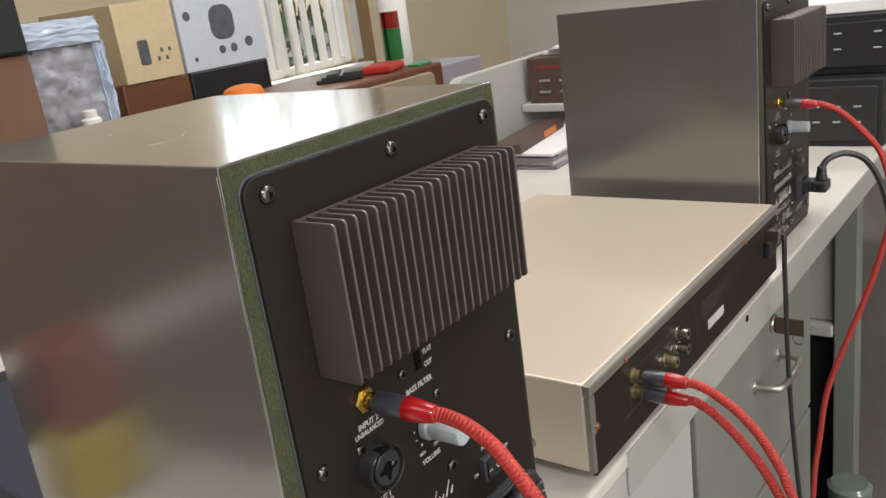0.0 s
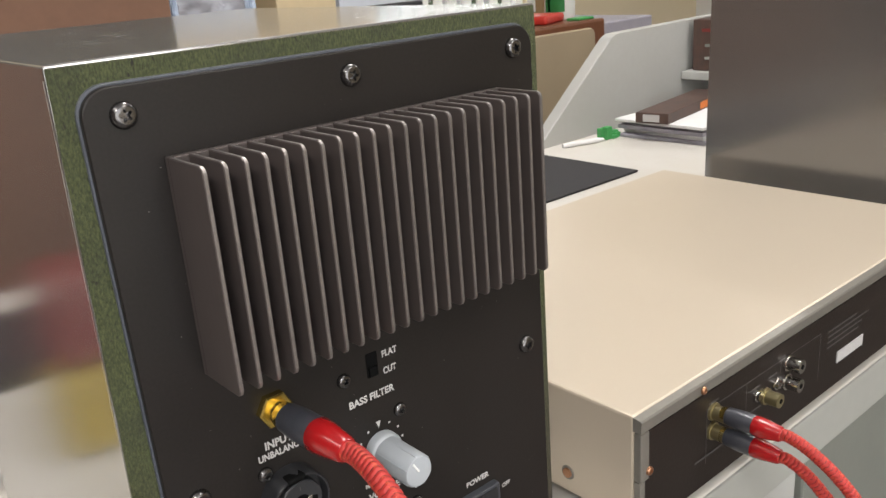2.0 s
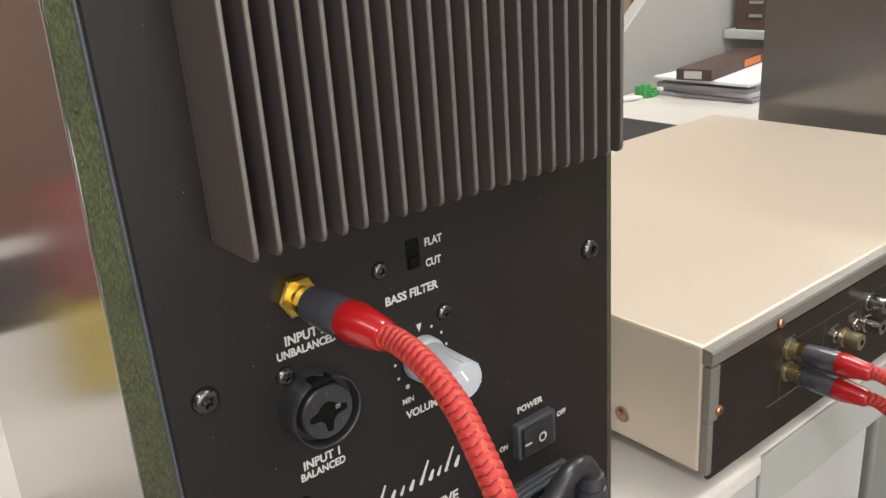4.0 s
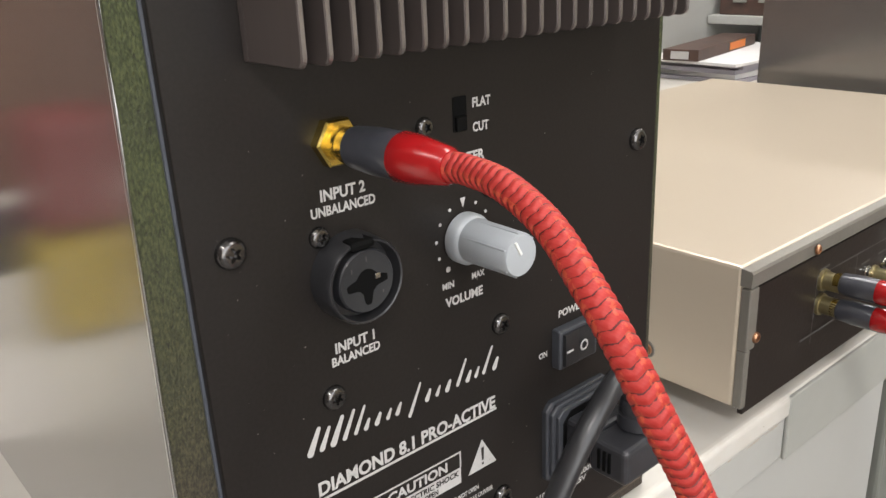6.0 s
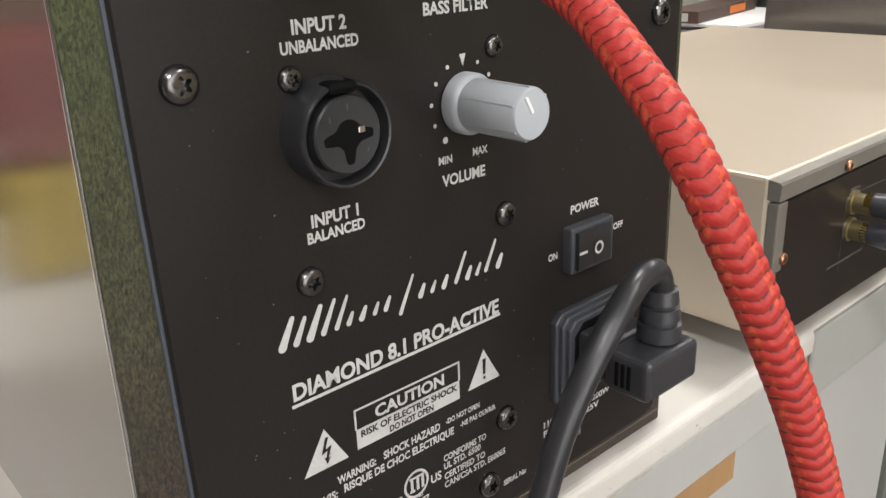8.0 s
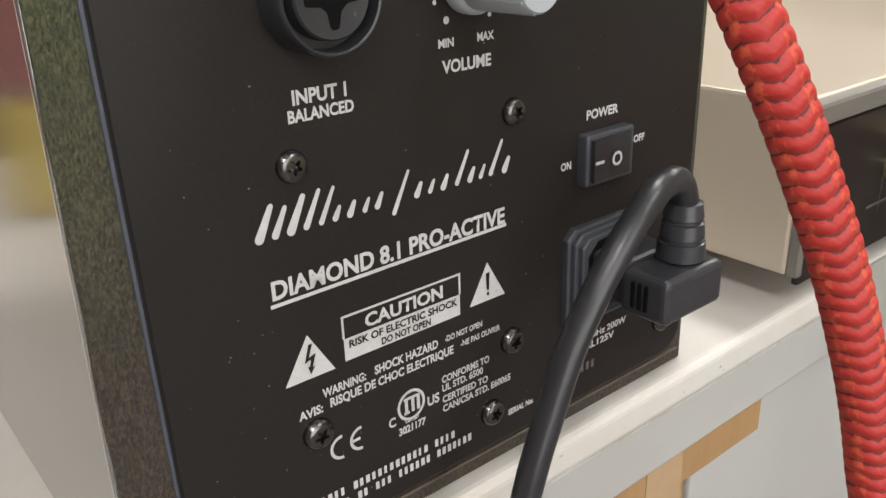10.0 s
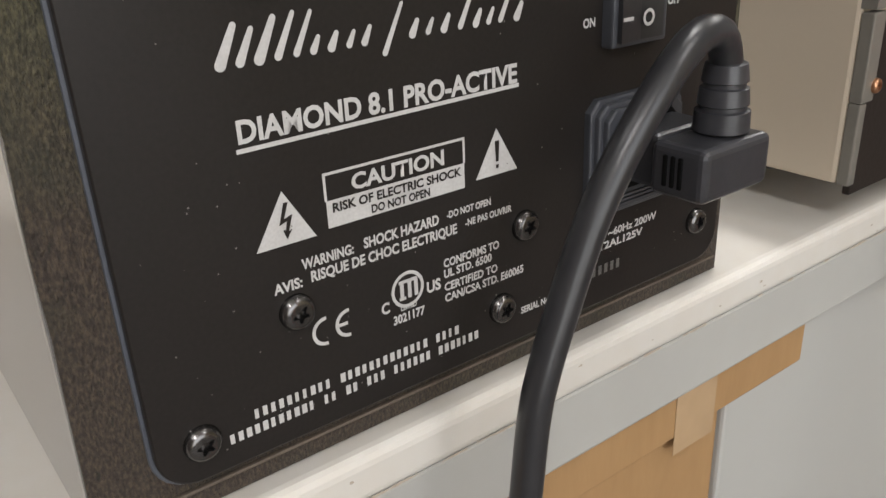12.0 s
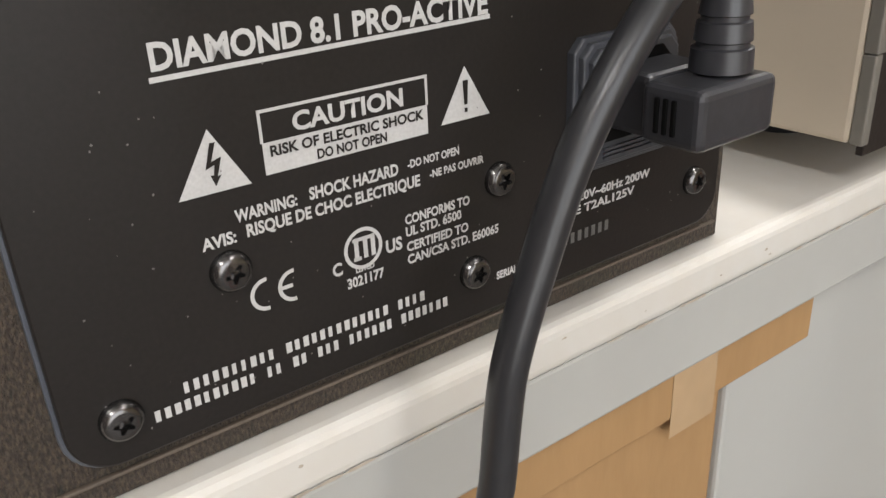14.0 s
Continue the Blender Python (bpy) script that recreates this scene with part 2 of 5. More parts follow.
M_OLD = material("dull_gold_plating", (0.42, 0.36, 0.20), 0.35, 0.9, 0.3, 300, 0.3, 60, 0.04, second=(0.3, 0.26, 0.15))
M_CHROME = material("chrome", (0.62, 0.61, 0.58), 0.15, 1.0, 0.2, 300, 0.2, 30)
M_WALL = material("cream_wall_paint", (0.72, 0.62, 0.44), 0.75, 0, 0.15, 120, 0.25, 2.5, 0.08, second=(0.66, 0.56, 0.39))
M_WHITE = material("white_wall_paint", (0.74, 0.73, 0.71), 0.7, 0, 0.15, 120, 0.2, 2.5, 0.08, second=(0.68, 0.67, 0.64))
M_FLOOR = material("grey_vinyl_floor", (0.17, 0.155, 0.14), 0.5, 0, 0.5, 60, 0.4, 3, 0.05)
M_WOOD = material("brown_veneer", (0.17, 0.065, 0.030), 0.4, 0, 0.7, 40, 0.4, 5, 0.06, (1, 8, 1), (0.09, 0.034, 0.017))
M_PAPER = material("paper", (0.72, 0.71, 0.70), 0.75, 0, 0.3, 40, 0.3, 8, 0.05, second=(0.58, 0.57, 0.57))

# ---- shaping helpers ----


def part(name, bm, mat, parent=None, label="", smooth=False):
    """Links a bmesh as one mesh object under a thing or a part."""
    bmesh.ops.recalc_face_normals(bm, faces=bm.faces)
    me = bpy.data.meshes.new(name)
    bm.to_mesh(me)
    bm.free()
    me.materials.append(mat)
    if smooth:
        me.shade_smooth()
        me.set_sharp_from_angle(angle=radians(35))
    ob = new(name, me)
    ob.parent = parent
    if label:
        tagged(ob, label)
    return ob


def thing(name, at, label, category, group="", kind="", turn=0.0):
    ob = new(name)
    ob.empty_display_size = 0.02
    ob.matrix_world = pose(*at, 0, 0, turn)
    return tagged(ob, label, category, group, kind)


def solid(name, bm, mat, label, category, at=(0, 0, 0), turn=0.0, kind="", group="", smooth=False):
    ob = part(name, bm, mat, None, "", smooth)
    ob.matrix_world = pose(*at, 0, 0, turn)
    return tagged(ob, label, category, group, kind)


def box(x0, x1, y0, y1, z0, z1, bevel=0.0, bm=None, segs=2):
    bm = bm or bmesh.new()
    r = bmesh.ops.create_cube(bm, size=1)
    vs = r["verts"]
    for v in vs:
        v.co = Vector(((x0 + x1) / 2 + v.co.x * (x1 - x0), (y0 + y1) / 2 + v.co.y * (y1 - y0), (z0 + z1) / 2 + v.co.z * (z1 - z0)))
    if bevel:
        es = {e for v in vs for e in v.link_edges}
        bmesh.ops.bevel(bm, geom=list(es), offset=bevel, segments=segs, profile=0.5, affect="EDGES")
    return bm


def round_rect(y0, y1, z0, z1, r, n=6):
    """Corner-rounded outline in y and z, counter-clockwise."""
    pts = []
    for cy, cz, a0 in ((y1 - r, z1 - r, 0), (y0 + r, z1 - r, 90), (y0 + r, z0 + r, 180), (y1 - r, z0 + r, 270)):
        for i in range(n + 1):
            a = radians(a0 + 90 * i / n)
            pts.append((cy + r * math.cos(a), cz + r * math.sin(a)))
    return pts


def prism(outline, x0, x1, bevel=0.0, bm=None):
    """A slab along x from an outline in y and z, its front edge (x1) bevelled."""
    bm = bm or bmesh.new()
    cy = sum(p[0] for p in outline) / len(outline)
    cz = sum(p[1] for p in outline) / len(outline)
    rings = [(x0, 0.0), (x1, 0.0)]
    if bevel:
        rings = [(x0, 0.0), (x1 - bevel, 0.0), (x1 - 0.3 * bevel, 0.3 * bevel), (x1, bevel)]
    loops = []
    for x, inset in rings:
        loop = []
        for y, z in outline:
            d = math.hypot(y - cy, z - cz) or 1
            loop.append(bm.verts.new((x, y - (y - cy) / d * inset, z - (z - cz) / d * inset)))
        loops.append(loop)
    n = len(outline)
    for a, b in zip(loops, loops[1:]):
        for i in range(n):
            bm.faces.new((a[i], a[(i + 1) % n], b[(i + 1) % n], b[i]))
    bm.faces.new(loops[0][::-1])
    bm.faces.new(loops[-1])
    return bm


def lathe(profile, segs=24, axis="x", at=(0, 0, 0), bm=None, wobble=None):
    """Turns (along, radius) pairs round an axis."""
    bm = bm or bmesh.new()
    loops = []
    for k, (s, r) in enumerate(profile):
        loop = []
        for i in range(segs):
            a = 2 * math.pi * i / segs
            rr = r * (wobble(k, a) if wobble else 1)
            c, d = rr * math.cos(a), rr * math.sin(a)
            v = {"x": (s, c, d), "y": (d, s, c), "z": (c, d, s)}[axis]
            loop.append(bm.verts.new(Vector(v) + Vector(at)))
        loops.append(loop)
    for a, b in zip(loops, loops[1:]):
        for i in range(segs):
            bm.faces.new((a[i], a[(i + 1) % segs], b[(i + 1) % segs], b[i]))
    bm.faces.new(loops[0][::-1])
    bm.faces.new(loops[-1])
    return bm


def spline(points, step):
    """Points at even steps along a Catmull-Rom curve through the given ones."""
    P = [Vector(p) for p in points]
    P = [2 * P[0] - P[1]] + P + [2 * P[-1] - P[-2]]
    dense = []
    for i in range(1, len(P) - 2):
        for k in range(24):
            t = k / 24
            a, b, c, d = P[i - 1], P[i], P[i + 1], P[i + 2]
            dense.append(0.5 * ((2 * b) + (c - a) * t + (2 * a - 5 * b + 4 * c - d) * t * t + (3 * b - a - 3 * c + d) * t ** 3))
    dense.append(P[-2])
    out, left = [dense[0]], step
    for a, b in zip(dense, dense[1:]):
        seg = (b - a).length
        while seg >= left and seg > 1e-9:
            a = a + (b - a) * (left / seg)
            out.append(a)
            seg, left = (b - a).length, step
        left -= seg
    return out


def tube(points, radius, step=0.004, segs=16, rib=0.0, pitch=0.0028):
    """A cord along a curve, with u round it and v along it in metres."""
    pts = spline(points, step)
    bm = bmesh.new()
    uvl = bm.loops.layers.uv.new("UVMap")
    t0 = (pts[1] - pts[0]).normalized()
    side = t0.orthogonal().normalized()
    loops = []
    for i, p in enumerate(pts):
        t = (pts[min(i + 1, len(pts) - 1)] - pts[max(i - 1, 0)]).normalized()
        side = (side - t * side.dot(t)).normalized()
        up = t.cross(side)
        loop = []
        for k in range(segs):
            a, zig = 2 * math.pi * k / segs, abs((4.0 * k / segs + 0.5) % 1.0 - 0.5)
            r = radius * (1 + rib * (1 - 2 * abs(math.cos(math.pi * (i * step / pitch + 0.75 * zig - 0.06))) ** 6))
            loop.append(bm.verts.new(p + r * (math.cos(a) * side + math.sin(a) * up)))
        loops.append(loop)
    for i in range(len(loops) - 1):
        for k in range(segs):
            q = (k + 1) % segs
            f = bm.faces.new((loops[i][k], loops[i][q], loops[i + 1][q], loops[i + 1][k]))
            for lp, (u, v) in zip(f.loops, ((k, i), (k + 1, i), (k + 1, i + 1), (k, i + 1))):
                lp[uvl].uv = (u / segs, v * step)
    bm.faces.new(loops[0][::-1])
    bm.faces.new(loops[-1])
    return bm


def ring(y, z, r0, r1, x, bm=None, segs=28, a0=0.0, a1=360.0):
    """A flat ring, or an arc of one, in the plane x."""
    bm = bm or bmesh.new()
    full = a1 - a0 >= 360
    inner, outer = [], []
    for i in range(segs if full else segs + 1):
        a = radians(a0 + (a1 - a0) * i / segs)
        inner.append(bm.verts.new((x, y + r0 * math.cos(a), z + r0 * math.sin(a))))
        outer.append(bm.verts.new((x, y + r1 * math.cos(a), z + r1 * math.sin(a))))
    n = len(inner)
    for i in range(n if full else n - 1):
        j = (i + 1) % n
        bm.faces.new((inner[i], outer[i], outer[j], inner[j]))
    return bm


def poly(pts, x, bm=None):
    bm = bm or bmesh.new()
    bm.faces.new([bm.verts.new((x, y, z)) for y, z in pts])
    return bm


def bar(y0, z0, y1, z1, w, x, bm=None):
    """A flat stroke from one point to another in the plane x."""
    d = Vector((y1 - y0, z1 - z0)).normalized() * w / 2
    return poly(((y0 + d.y, z0 - d.x), (y1 + d.y, z1 - d.x), (y1 - d.y, z1 + d.x), (y0 - d.y, z0 + d.x)), x, bm)


def lettering(text, y0, z0, y1, height, x, parent, mat=None, shear=0.0, name="lettering"):
    """Printed words whose capitals stand on z0 and reach from y0 to y1."""
    cu = bpy.data.curves.new(name, "FONT")
    cu.body, cu.size, cu.resolution_u, cu.offset = text, 1.0, 3, 0.032
    tmp = bpy.data.objects.new(name, cu)
    scene.collection.objects.link(tmp)
    bpy.context.view_layer.update()
    me = bpy.data.meshes.new_from_object(tmp.evaluated_get(bpy.context.evaluated_depsgraph_get()))
    bpy.data.objects.remove(tmp)
    xs = [v.co.x for v in me.vertices]
    lo, hi = min(xs), max(xs)
    for v in me.vertices:
        u, w = (v.co.x - lo) / (hi - lo), v.co.y / 0.69
        v.co = (x, y0 + u * (y1 - y0) + shear * w * height, z0 + w * height)
    me.materials.clear()
    me.materials.append(mat or M_PRINT)
    me.name = name
    ob = new(name, me)
    ob.parent = parent
    return ob


def screw(parent, y, z, x=0.0, r=0.0034, mat=None, name="screw"):
    """A pan-head screw whose cross recess is sunk into the dome."""
    def star(k, a):
        return 0.62 + 0.62 * abs(math.cos(2.5 * (a + y * 40))) ** 2 if k >= 6 else 1.0
    prof = [(0, 1.0), (0.22, 1.0), (0.34, 0.95), (0.48, 0.86), (0.58, 0.70), (0.60, 0.60), (0.60, 0.42), (0.2, 0.32)]
    bm = lathe([(x + s * r, q * r) for s, q in prof], 24, "x", (0, y, z), wobble=star)
    return part(name, bm, mat or M_SCREW, parent, smooth=True)


# ---- the active loudspeaker ----
SW, SH, SD = 0.1925, 0.2993, 0.245


def loudspeaker():
    sp = thing("active_loudspeaker", (0, 0, CT), "silver-wrapped bookshelf loudspeaker, black amplifier panel, standing on white counter", "loudspeaker", "pair of loudspeakers")
    # the side with the lower left corner leans out by 5 mm towards the foot
    bm = box(-SD, -0.0042, 0, SW, 0, SH, 0.0006, segs=2)
    for v in bm.verts:
        if v.co.y < 0.05:
            v.co.y -= 0.0052 * (1 - v.co.z / SH)
    part("cabinet", bm, M_SILVER, sp, "silver metallic laminate wrap, scuffed edges")
    bm = box(-0.00425, -0.0030, 0.0002, SW - 0.0008, 0.0006, SH - 0.0008)
    bmesh.ops.subdivide_edges(bm, edges=bm.edges, cuts=24, use_grid_fill=True)
    for v in bm.verts:
        lean = 0.0052 * (1 - v.co.z / SH)
        if v.co.y < 0.002:
            v.co.y -= lean - 0.0006 * noise.noise(v.co * 300)
        if v.co.x > -0.004 and (v.co.z > SH - 0.002 or v.co.y < 0.002):
            v.co.x += 0.0006 * noise.noise(v.co * 170 + Vector((3, 1, 7))) - 0.0003
    part("back_board", bm, M_MDF, sp, "raw fibreboard back edge, dyed green, brown below")
    bm = bmesh.new()
    rng = random.Random(5)
    for _ in range(60):
        x, y = -rng.uniform(0.01, 0.235), rng.uniform(0.008, 0.18)
        l, a = rng.choice((0.0012, 0.002, 0.003, 0.012)) * rng.uniform(0.6, 1.4), rng.gauss(1.3, 0.5)
        d = Vector((math.cos(a), math.sin(a), 0)) * l
        n = Vector((-d.y, d.x, 0)).normalized() * rng.uniform(0.00016, 0.00034)
        p = Vector((x, y, SH + 0.00012))
        bm.faces.new([bm.verts.new(q) for q in (p - n, p + d - n * 0.4, p + d + n * 0.4, p + n)])
    tagged(part("scratches", bm, M_SCUFF, sp, "fine bright scratches in the laminate"), kind="stuff")
    # rubbed-through wrap along the top and one upright of the rear edge
    bm = bmesh.new()
    for along, n in (("y", 60), ("z", 80)):
        rows = []
        for i in range(n + 1):
            s = i / n
            w = (0.0007 if along == "y" else 0.0002) + (0.0015 if along == "y" else 0.0006) * max(0.0, noise.noise(Vector((s * 14, n, 0.5))) + 0.25)
            if along == "y":
                rows.append([bm.verts.new((-0.0052, 0.002 + s * (SW - 0.004), SH + 0.0001)), bm.verts.new((-0.0052 - w, 0.002 + s * (SW - 0.004), SH + 0.0001))])
            else:
                z = 0.004 + s * (SH - 0.008)
                y = -0.0052 * (1 - z / SH) - 0.00015
                rows.append([bm.verts.new((-0.0053, y, z)), bm.verts.new((-0.0053 - w, y, z))])
        for a, b in zip(rows, rows[1:]):
            bm.faces.new((a[0], b[0], b[1], a[1]))
    part("worn_edge", bm, M_SCUFF, sp, "pale rubbed edge of the wrap")
    part("rebate_ridge", box(-0.0031, -0.0019, 0.0030, 0.1895, 0.0052, 0.0060, 0.0003), M_RIDGE, sp, "pale rubbed ridge under the panel")
    def drawn_in(outline):
        """The panel's outline, whose one side is 2 mm narrower towards the foot."""
        return [(y + (0.0022 * max(0.0, 1 - z / 0.16) if y < 0.05 else 0.0), z) for y, z in outline]

    # added strip that paints the bevel's highlight as a blue-grey line
    part("edge_glint_strip", prism(drawn_in(round_rect(0.0052, 0.1868, 0.0076, 0.2929, 0.0090)), -0.004, -0.0022, 0.0004), M_EDGEGLINT, sp, "thin strip round the panel, bevel's bluish highlight put into its colour")
    plate = part("amplifier_panel", prism(drawn_in(round_rect(0.0060, 0.1860, 0.0088, 0.2920, 0.0085, 8)), -0.0035, 0.0, 0.0006), M_PLATE, sp, "black powder-coated amplifier panel")
    for y, z in ((0.0175, 0.2835), (0.0963, 0.2838), (0.1748, 0.2835), (0.0174, 0.1540), (0.1746, 0.1538), (0.0175, 0.0181), (0.1744, 0.0228), (0.0415, 0.0393), (0.1052, 0.0407), (0.0974, 0.0204)):
        screw(plate, y, z, r=0.0040)
    for y, z in ((0.0420, 0.1516), (0.1025, 0.1518), (0.1060, 0.1058), (0.0419, 0.1053), (0.0785, 0.1740)):
        screw(plate, y, z, r=0.0036 if z < 0.12 else 0.0029)

    # heat sink: a base and 22 fins
    hs = part("heat_sink", box(0.0, 0.0028, 0.0270, 0.1652, 0.1975, 0.2695, 0.0004), M_FIN, sp, "black finned heat sink with bright edges")
    fin0 = None
    for i in range(22):
        y = 0.0278 + i * 0.00649
        if fin0 is None:
            bm = bmesh.new()
            # side outline in x and z with rounded outer corners
            out = [(0.0028, 0.1975)]
            for cx, cz, a0 in ((0.0226, 0.1999, 270), (0.0226, 0.2671, 0)):
                for k in range(6):
                    a = radians(a0 + 18 * k)
                    out.append((cx + 0.0024 * math.cos(a), cz + 0.0024 * math.sin(a)))
            out.append((0.0028, 0.2695))
            L = []
            for yy, ins in ((-0.0008, 0.0003), (-0.0005, 0.0), (0.0005, 0.0), (0.0008, 0.0003)):
                L.append([bm.verts.new((px - (ins if px > 0.003 else 0), yy, pz + (ins if pz < 0.23 else -ins))) for px, pz in out])
            for a, b in zip(L, L[1:]):
                for k in range(len(out)):
                    q = (k + 1) % len(out)
                    bm.faces.new((a[k], a[q], b[q], b[k]))
            bm.faces.new(L[0])
            bm.faces.new(L[-1][::-1])
            fin0 = part("fin", bm, M_FIN, hs)
            fin0.data.materials.append(M_FINEDGE)
            # paler colour on the edge faces carries the fins' highlights
            for p in fin0.data.polygons:
                if abs(p.normal.y) < 0.5 and (p.normal.x > 0.3 or abs(p.normal.z) > 0.3) and p.center.x > 0.003:
                    p.material_index = 1
            fin0.location = (0, y, 0)
        else:
            f = fin0.copy()
            scene.collection.objects.link(f)
            f.location = (0, y, 0)

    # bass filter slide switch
    # flat near-black sheet: the slot's shade is in the colour
    part("slide_switch", prism(round_rect(0.0893, 0.0945, 0.1705, 0.1806, 0.0006), -0.001, 0.0002), M_SHADEBLACK, plate, "slide switch slot, its recess's shade put into near-black colour")
    part("slider", box(0.0, 0.0012, 0.0899, 0.0939, 0.1709, 0.1750, 0.0003), M_SHADEBLACK, plate)

    # combined input socket
    cy, cz = 0.0504, 0.1393
    so = part("input_socket", lathe([(0, 0.0121), (0.006, 0.0119), (0.0080, 0.0118), (0.0086, 0.0114), (0.0084, 0.0109), (0.0040, 0.0106), (0.0040, 0.0089), (0.0078, 0.0087), (0.0083, 0.0082), (0.0078, 0.0076)], 40, "x", (0, cy, cz)), M_RUBBER, sp, "round black combination input socket", True)
    part("socket_face", lathe([(0.0040, 0.0088), (0.0079, 0.0087), (0.0084, 0.0083), (0.0083, 0.0076), (0.0083, 0.0005)], 36, "x", (0, cy, cz)), M_SOCKET, so, "dark grey moulded face of the socket", True)
    # one keyhole outline: a round middle and three lobes for the pins
    out = []
    for k in range(72):
        q = 2 * math.pi * k / 72
        lobe = max(max(0.0, math.cos(q - radians(w))) ** 26 for w in (-3, 187, 270))
        rr = 0.0034 + 0.0031 * min(1.0, 1.25 * lobe)
        out.append((cy + rr * math.cos(q), cz + rr * math.sin(q)))
    # raised near-black plate; the hole's shade is only its colour
    part("socket_hole_shade", prism(out, 0.0080, 0.00845), M_SHADEBLACK, so)
    for w, l in ((-40, 0.0008), (140, 0.0012), (90, 0.0014)):
        y, z = cy + 0.0062 * math.cos(radians(w)), cz + 0.0062 * math.sin(radians(w))
        part("pin_mark", bar(y, z - l / 2, y, z + l / 2, 0.0004, 0.0085), M_DIMINK, so)
    # raised block coloured near-black for the shade in the rim's gap
    part("latch_gap_shade", box(0.004, 0.0092, cy - 0.0046, cy + 0.0030, cz + 0.0090, cz + 0.0118, 0.0012), M_SHADEBLACK, so)
    part("contact", box(0.0078, 0.0087, cy + 0.0024, cy + 0.0042, cz + 0.0000, cz + 0.0015, 0.0002), M_CHROME, so)

    # brass line input: hexagonal nut and barrel
    jy, jz = 0.0490, 0.1755
    jack = part("line_input", lathe([(0, 0.0067), (0.0028, 0.0067), (0.0034, 0.0061)], 6, "x", (0, jy, jz)), M_BRASS, sp, "brass hexagonal nut and barrel")
    part("barrel", lathe([(0.003, 0.0043), (0.0105, 0.0043), (0.0112, 0.0038)], 28, "x", (0, jy, jz)), M_BRASS, jack, smooth=True)

    # volume knob
    ky, kz = 0.0918, 0.1389
    kn = part("volume_knob", lathe([(0.0004, 0.0078), (0.0035, 0.0078), (0.0046, 0.0072), (0.0050, 0.0067), (0.0229, 0.0064), (0.0237, 0.0059), (0.0238, 0.001)], 40, "x", (0, ky, kz)), M_KNOB, sp, "ribbed grey plastic volume knob", True)
    a = radians(120)
    for w in (95, 155, 215, 257, 335, 35):
        bm = box(0.0060, 0.0232, 0.0058, 0.0067, -0.0003, 0.0003, 0.00012, segs=1)
        bm.transform(Matrix.Translation((0, ky, kz)) @ Matrix.Rotation(radians(w), 4, "X"))
        part("rib", bm, M_KNOB, kn)
    bm = box(0.0234, 0.0243, 0.0004, 0.0050, -0.00045, 0.00045, 0.0002)
    bm.transform(Matrix.Translation((0, ky, kz)) @ Matrix.Rotation(a, 4, "X"))
    part("pointer_line", bm, M_POINTER, kn, "raised white pointer")
    for i in range(11):
        a = radians(232 - i * 284 / 10)
        y, z = ky + 0.0108 * math.cos(a), kz + 0.0108 * math.sin(a)
        if i == 5:
            part("scale_mark", poly(((y - 0.0011, z + 0.0014), (y, z - 0.0016), (y + 0.0011, z + 0.0014)), 0.0002), M_PRINT, plate)
        else:
            part("scale_mark", poly([(y + 0.00055 * (1.6 if i == 0 else 1) * math.cos(q * math.pi / 6), z + 0.00055 * (1.6 if i == 0 else 1) * math.sin(q * math.pi / 6)) for q in range(12)], 0.0002), M_PRINT, plate)

    # rocker switch
    sw = part("power_switch", prism(round_rect(0.1310, 0.1510, 0.0802, 0.0950, 0.0008), 0.0, 0.0036, 0.0008), M_BEZEL, sp, "black rocker power switch, moulded bezel")
    bm = bmesh.new()
    y0, y1, z0, z1 = 0.1326, 0.1486, 0.0816, 0.0936
    ym = (y0 + y1) / 2
    vs = [bm.verts.new(c) for c in ((0.003, y0, z0), (0.003, y1, z0), (0.003, y1, z1), (0.003, y0, z1), (0.0050, y0, z0), (0.0040, ym, z0), (0.0044, y1, z0), (0.0050, y0, z1), (0.0040, ym, z1), (0.0044, y1, z1))]
    for q in ((4, 5, 8, 7), (5, 6, 9, 8), (0, 4, 7, 3), (2, 9, 6, 1), (0, 1, 6, 5, 4), (3, 7, 8, 9, 2)):
        bm.faces.new([vs[i] for i in q])
    rk = part("rocker", bm, M_BLACK, sw)
    part("off_mark", ring(ym + 0.0020, 0.0868, 0.0013, 0.0021, 0.0047), M_PRINT, rk)
    part("on_mark", bar(ym - 0.0078, 0.0872, ym - 0.0042, 0.0872, 0.0009, 0.0052), M_PRINT, rk)

    # mains inlet
    def cut_corners(y0, y1, z0, z1, c, r):
        """An outline with its two upper corners cut off and the lower ones rounded."""
        return [(y1, z1 - c), (y1 - c, z1), (y0 + c, z1), (y0, z1 - c), (y0, z0 + r), (y0 + 0.3 * r, z0 + 0.3 * r), (y0 + r, z0), (y1 - r, z0), (y1 - 0.3 * r, z0 + 0.3 * r), (y1, z0 + r)]

    inl = part("mains_inlet", prism(cut_corners(0.1258, 0.1606, 0.0362, 0.0680, 0.0030, 0.0020), 0.0, 0.0022, 0.0006), M_BEZEL, sp, "dark plastic mains inlet with fuse drawer")
    part("rim", prism(cut_corners(0.1272, 0.1592, 0.0374, 0.0668, 0.0028, 0.0018), 0.002, 0.0038, 0.0006), M_BEZEL, inl)
    part("rim", prism(cut_corners(0.1287, 0.1577, 0.0387, 0.0655, 0.0026, 0.0016), 0.0036, 0.0054, 0.0006), M_BEZEL, inl)
    # flat near-black plate with the recess's shade put into its colour
    part("recess", prism(cut_corners(0.1310, 0.1555, 0.0440, 0.0640, 0.0040, 0.0014), 0.0052, 0.0057), M_SHADEBLACK, inl)
    for k in range(3):
        part("drawer_rib", box(0.0053, 0.0061, 0.1325, 0.1540, 0.0398 + 0.0011 * k, 0.0405 + 0.0011 * k, 0.0001), M_BEZEL, inl)

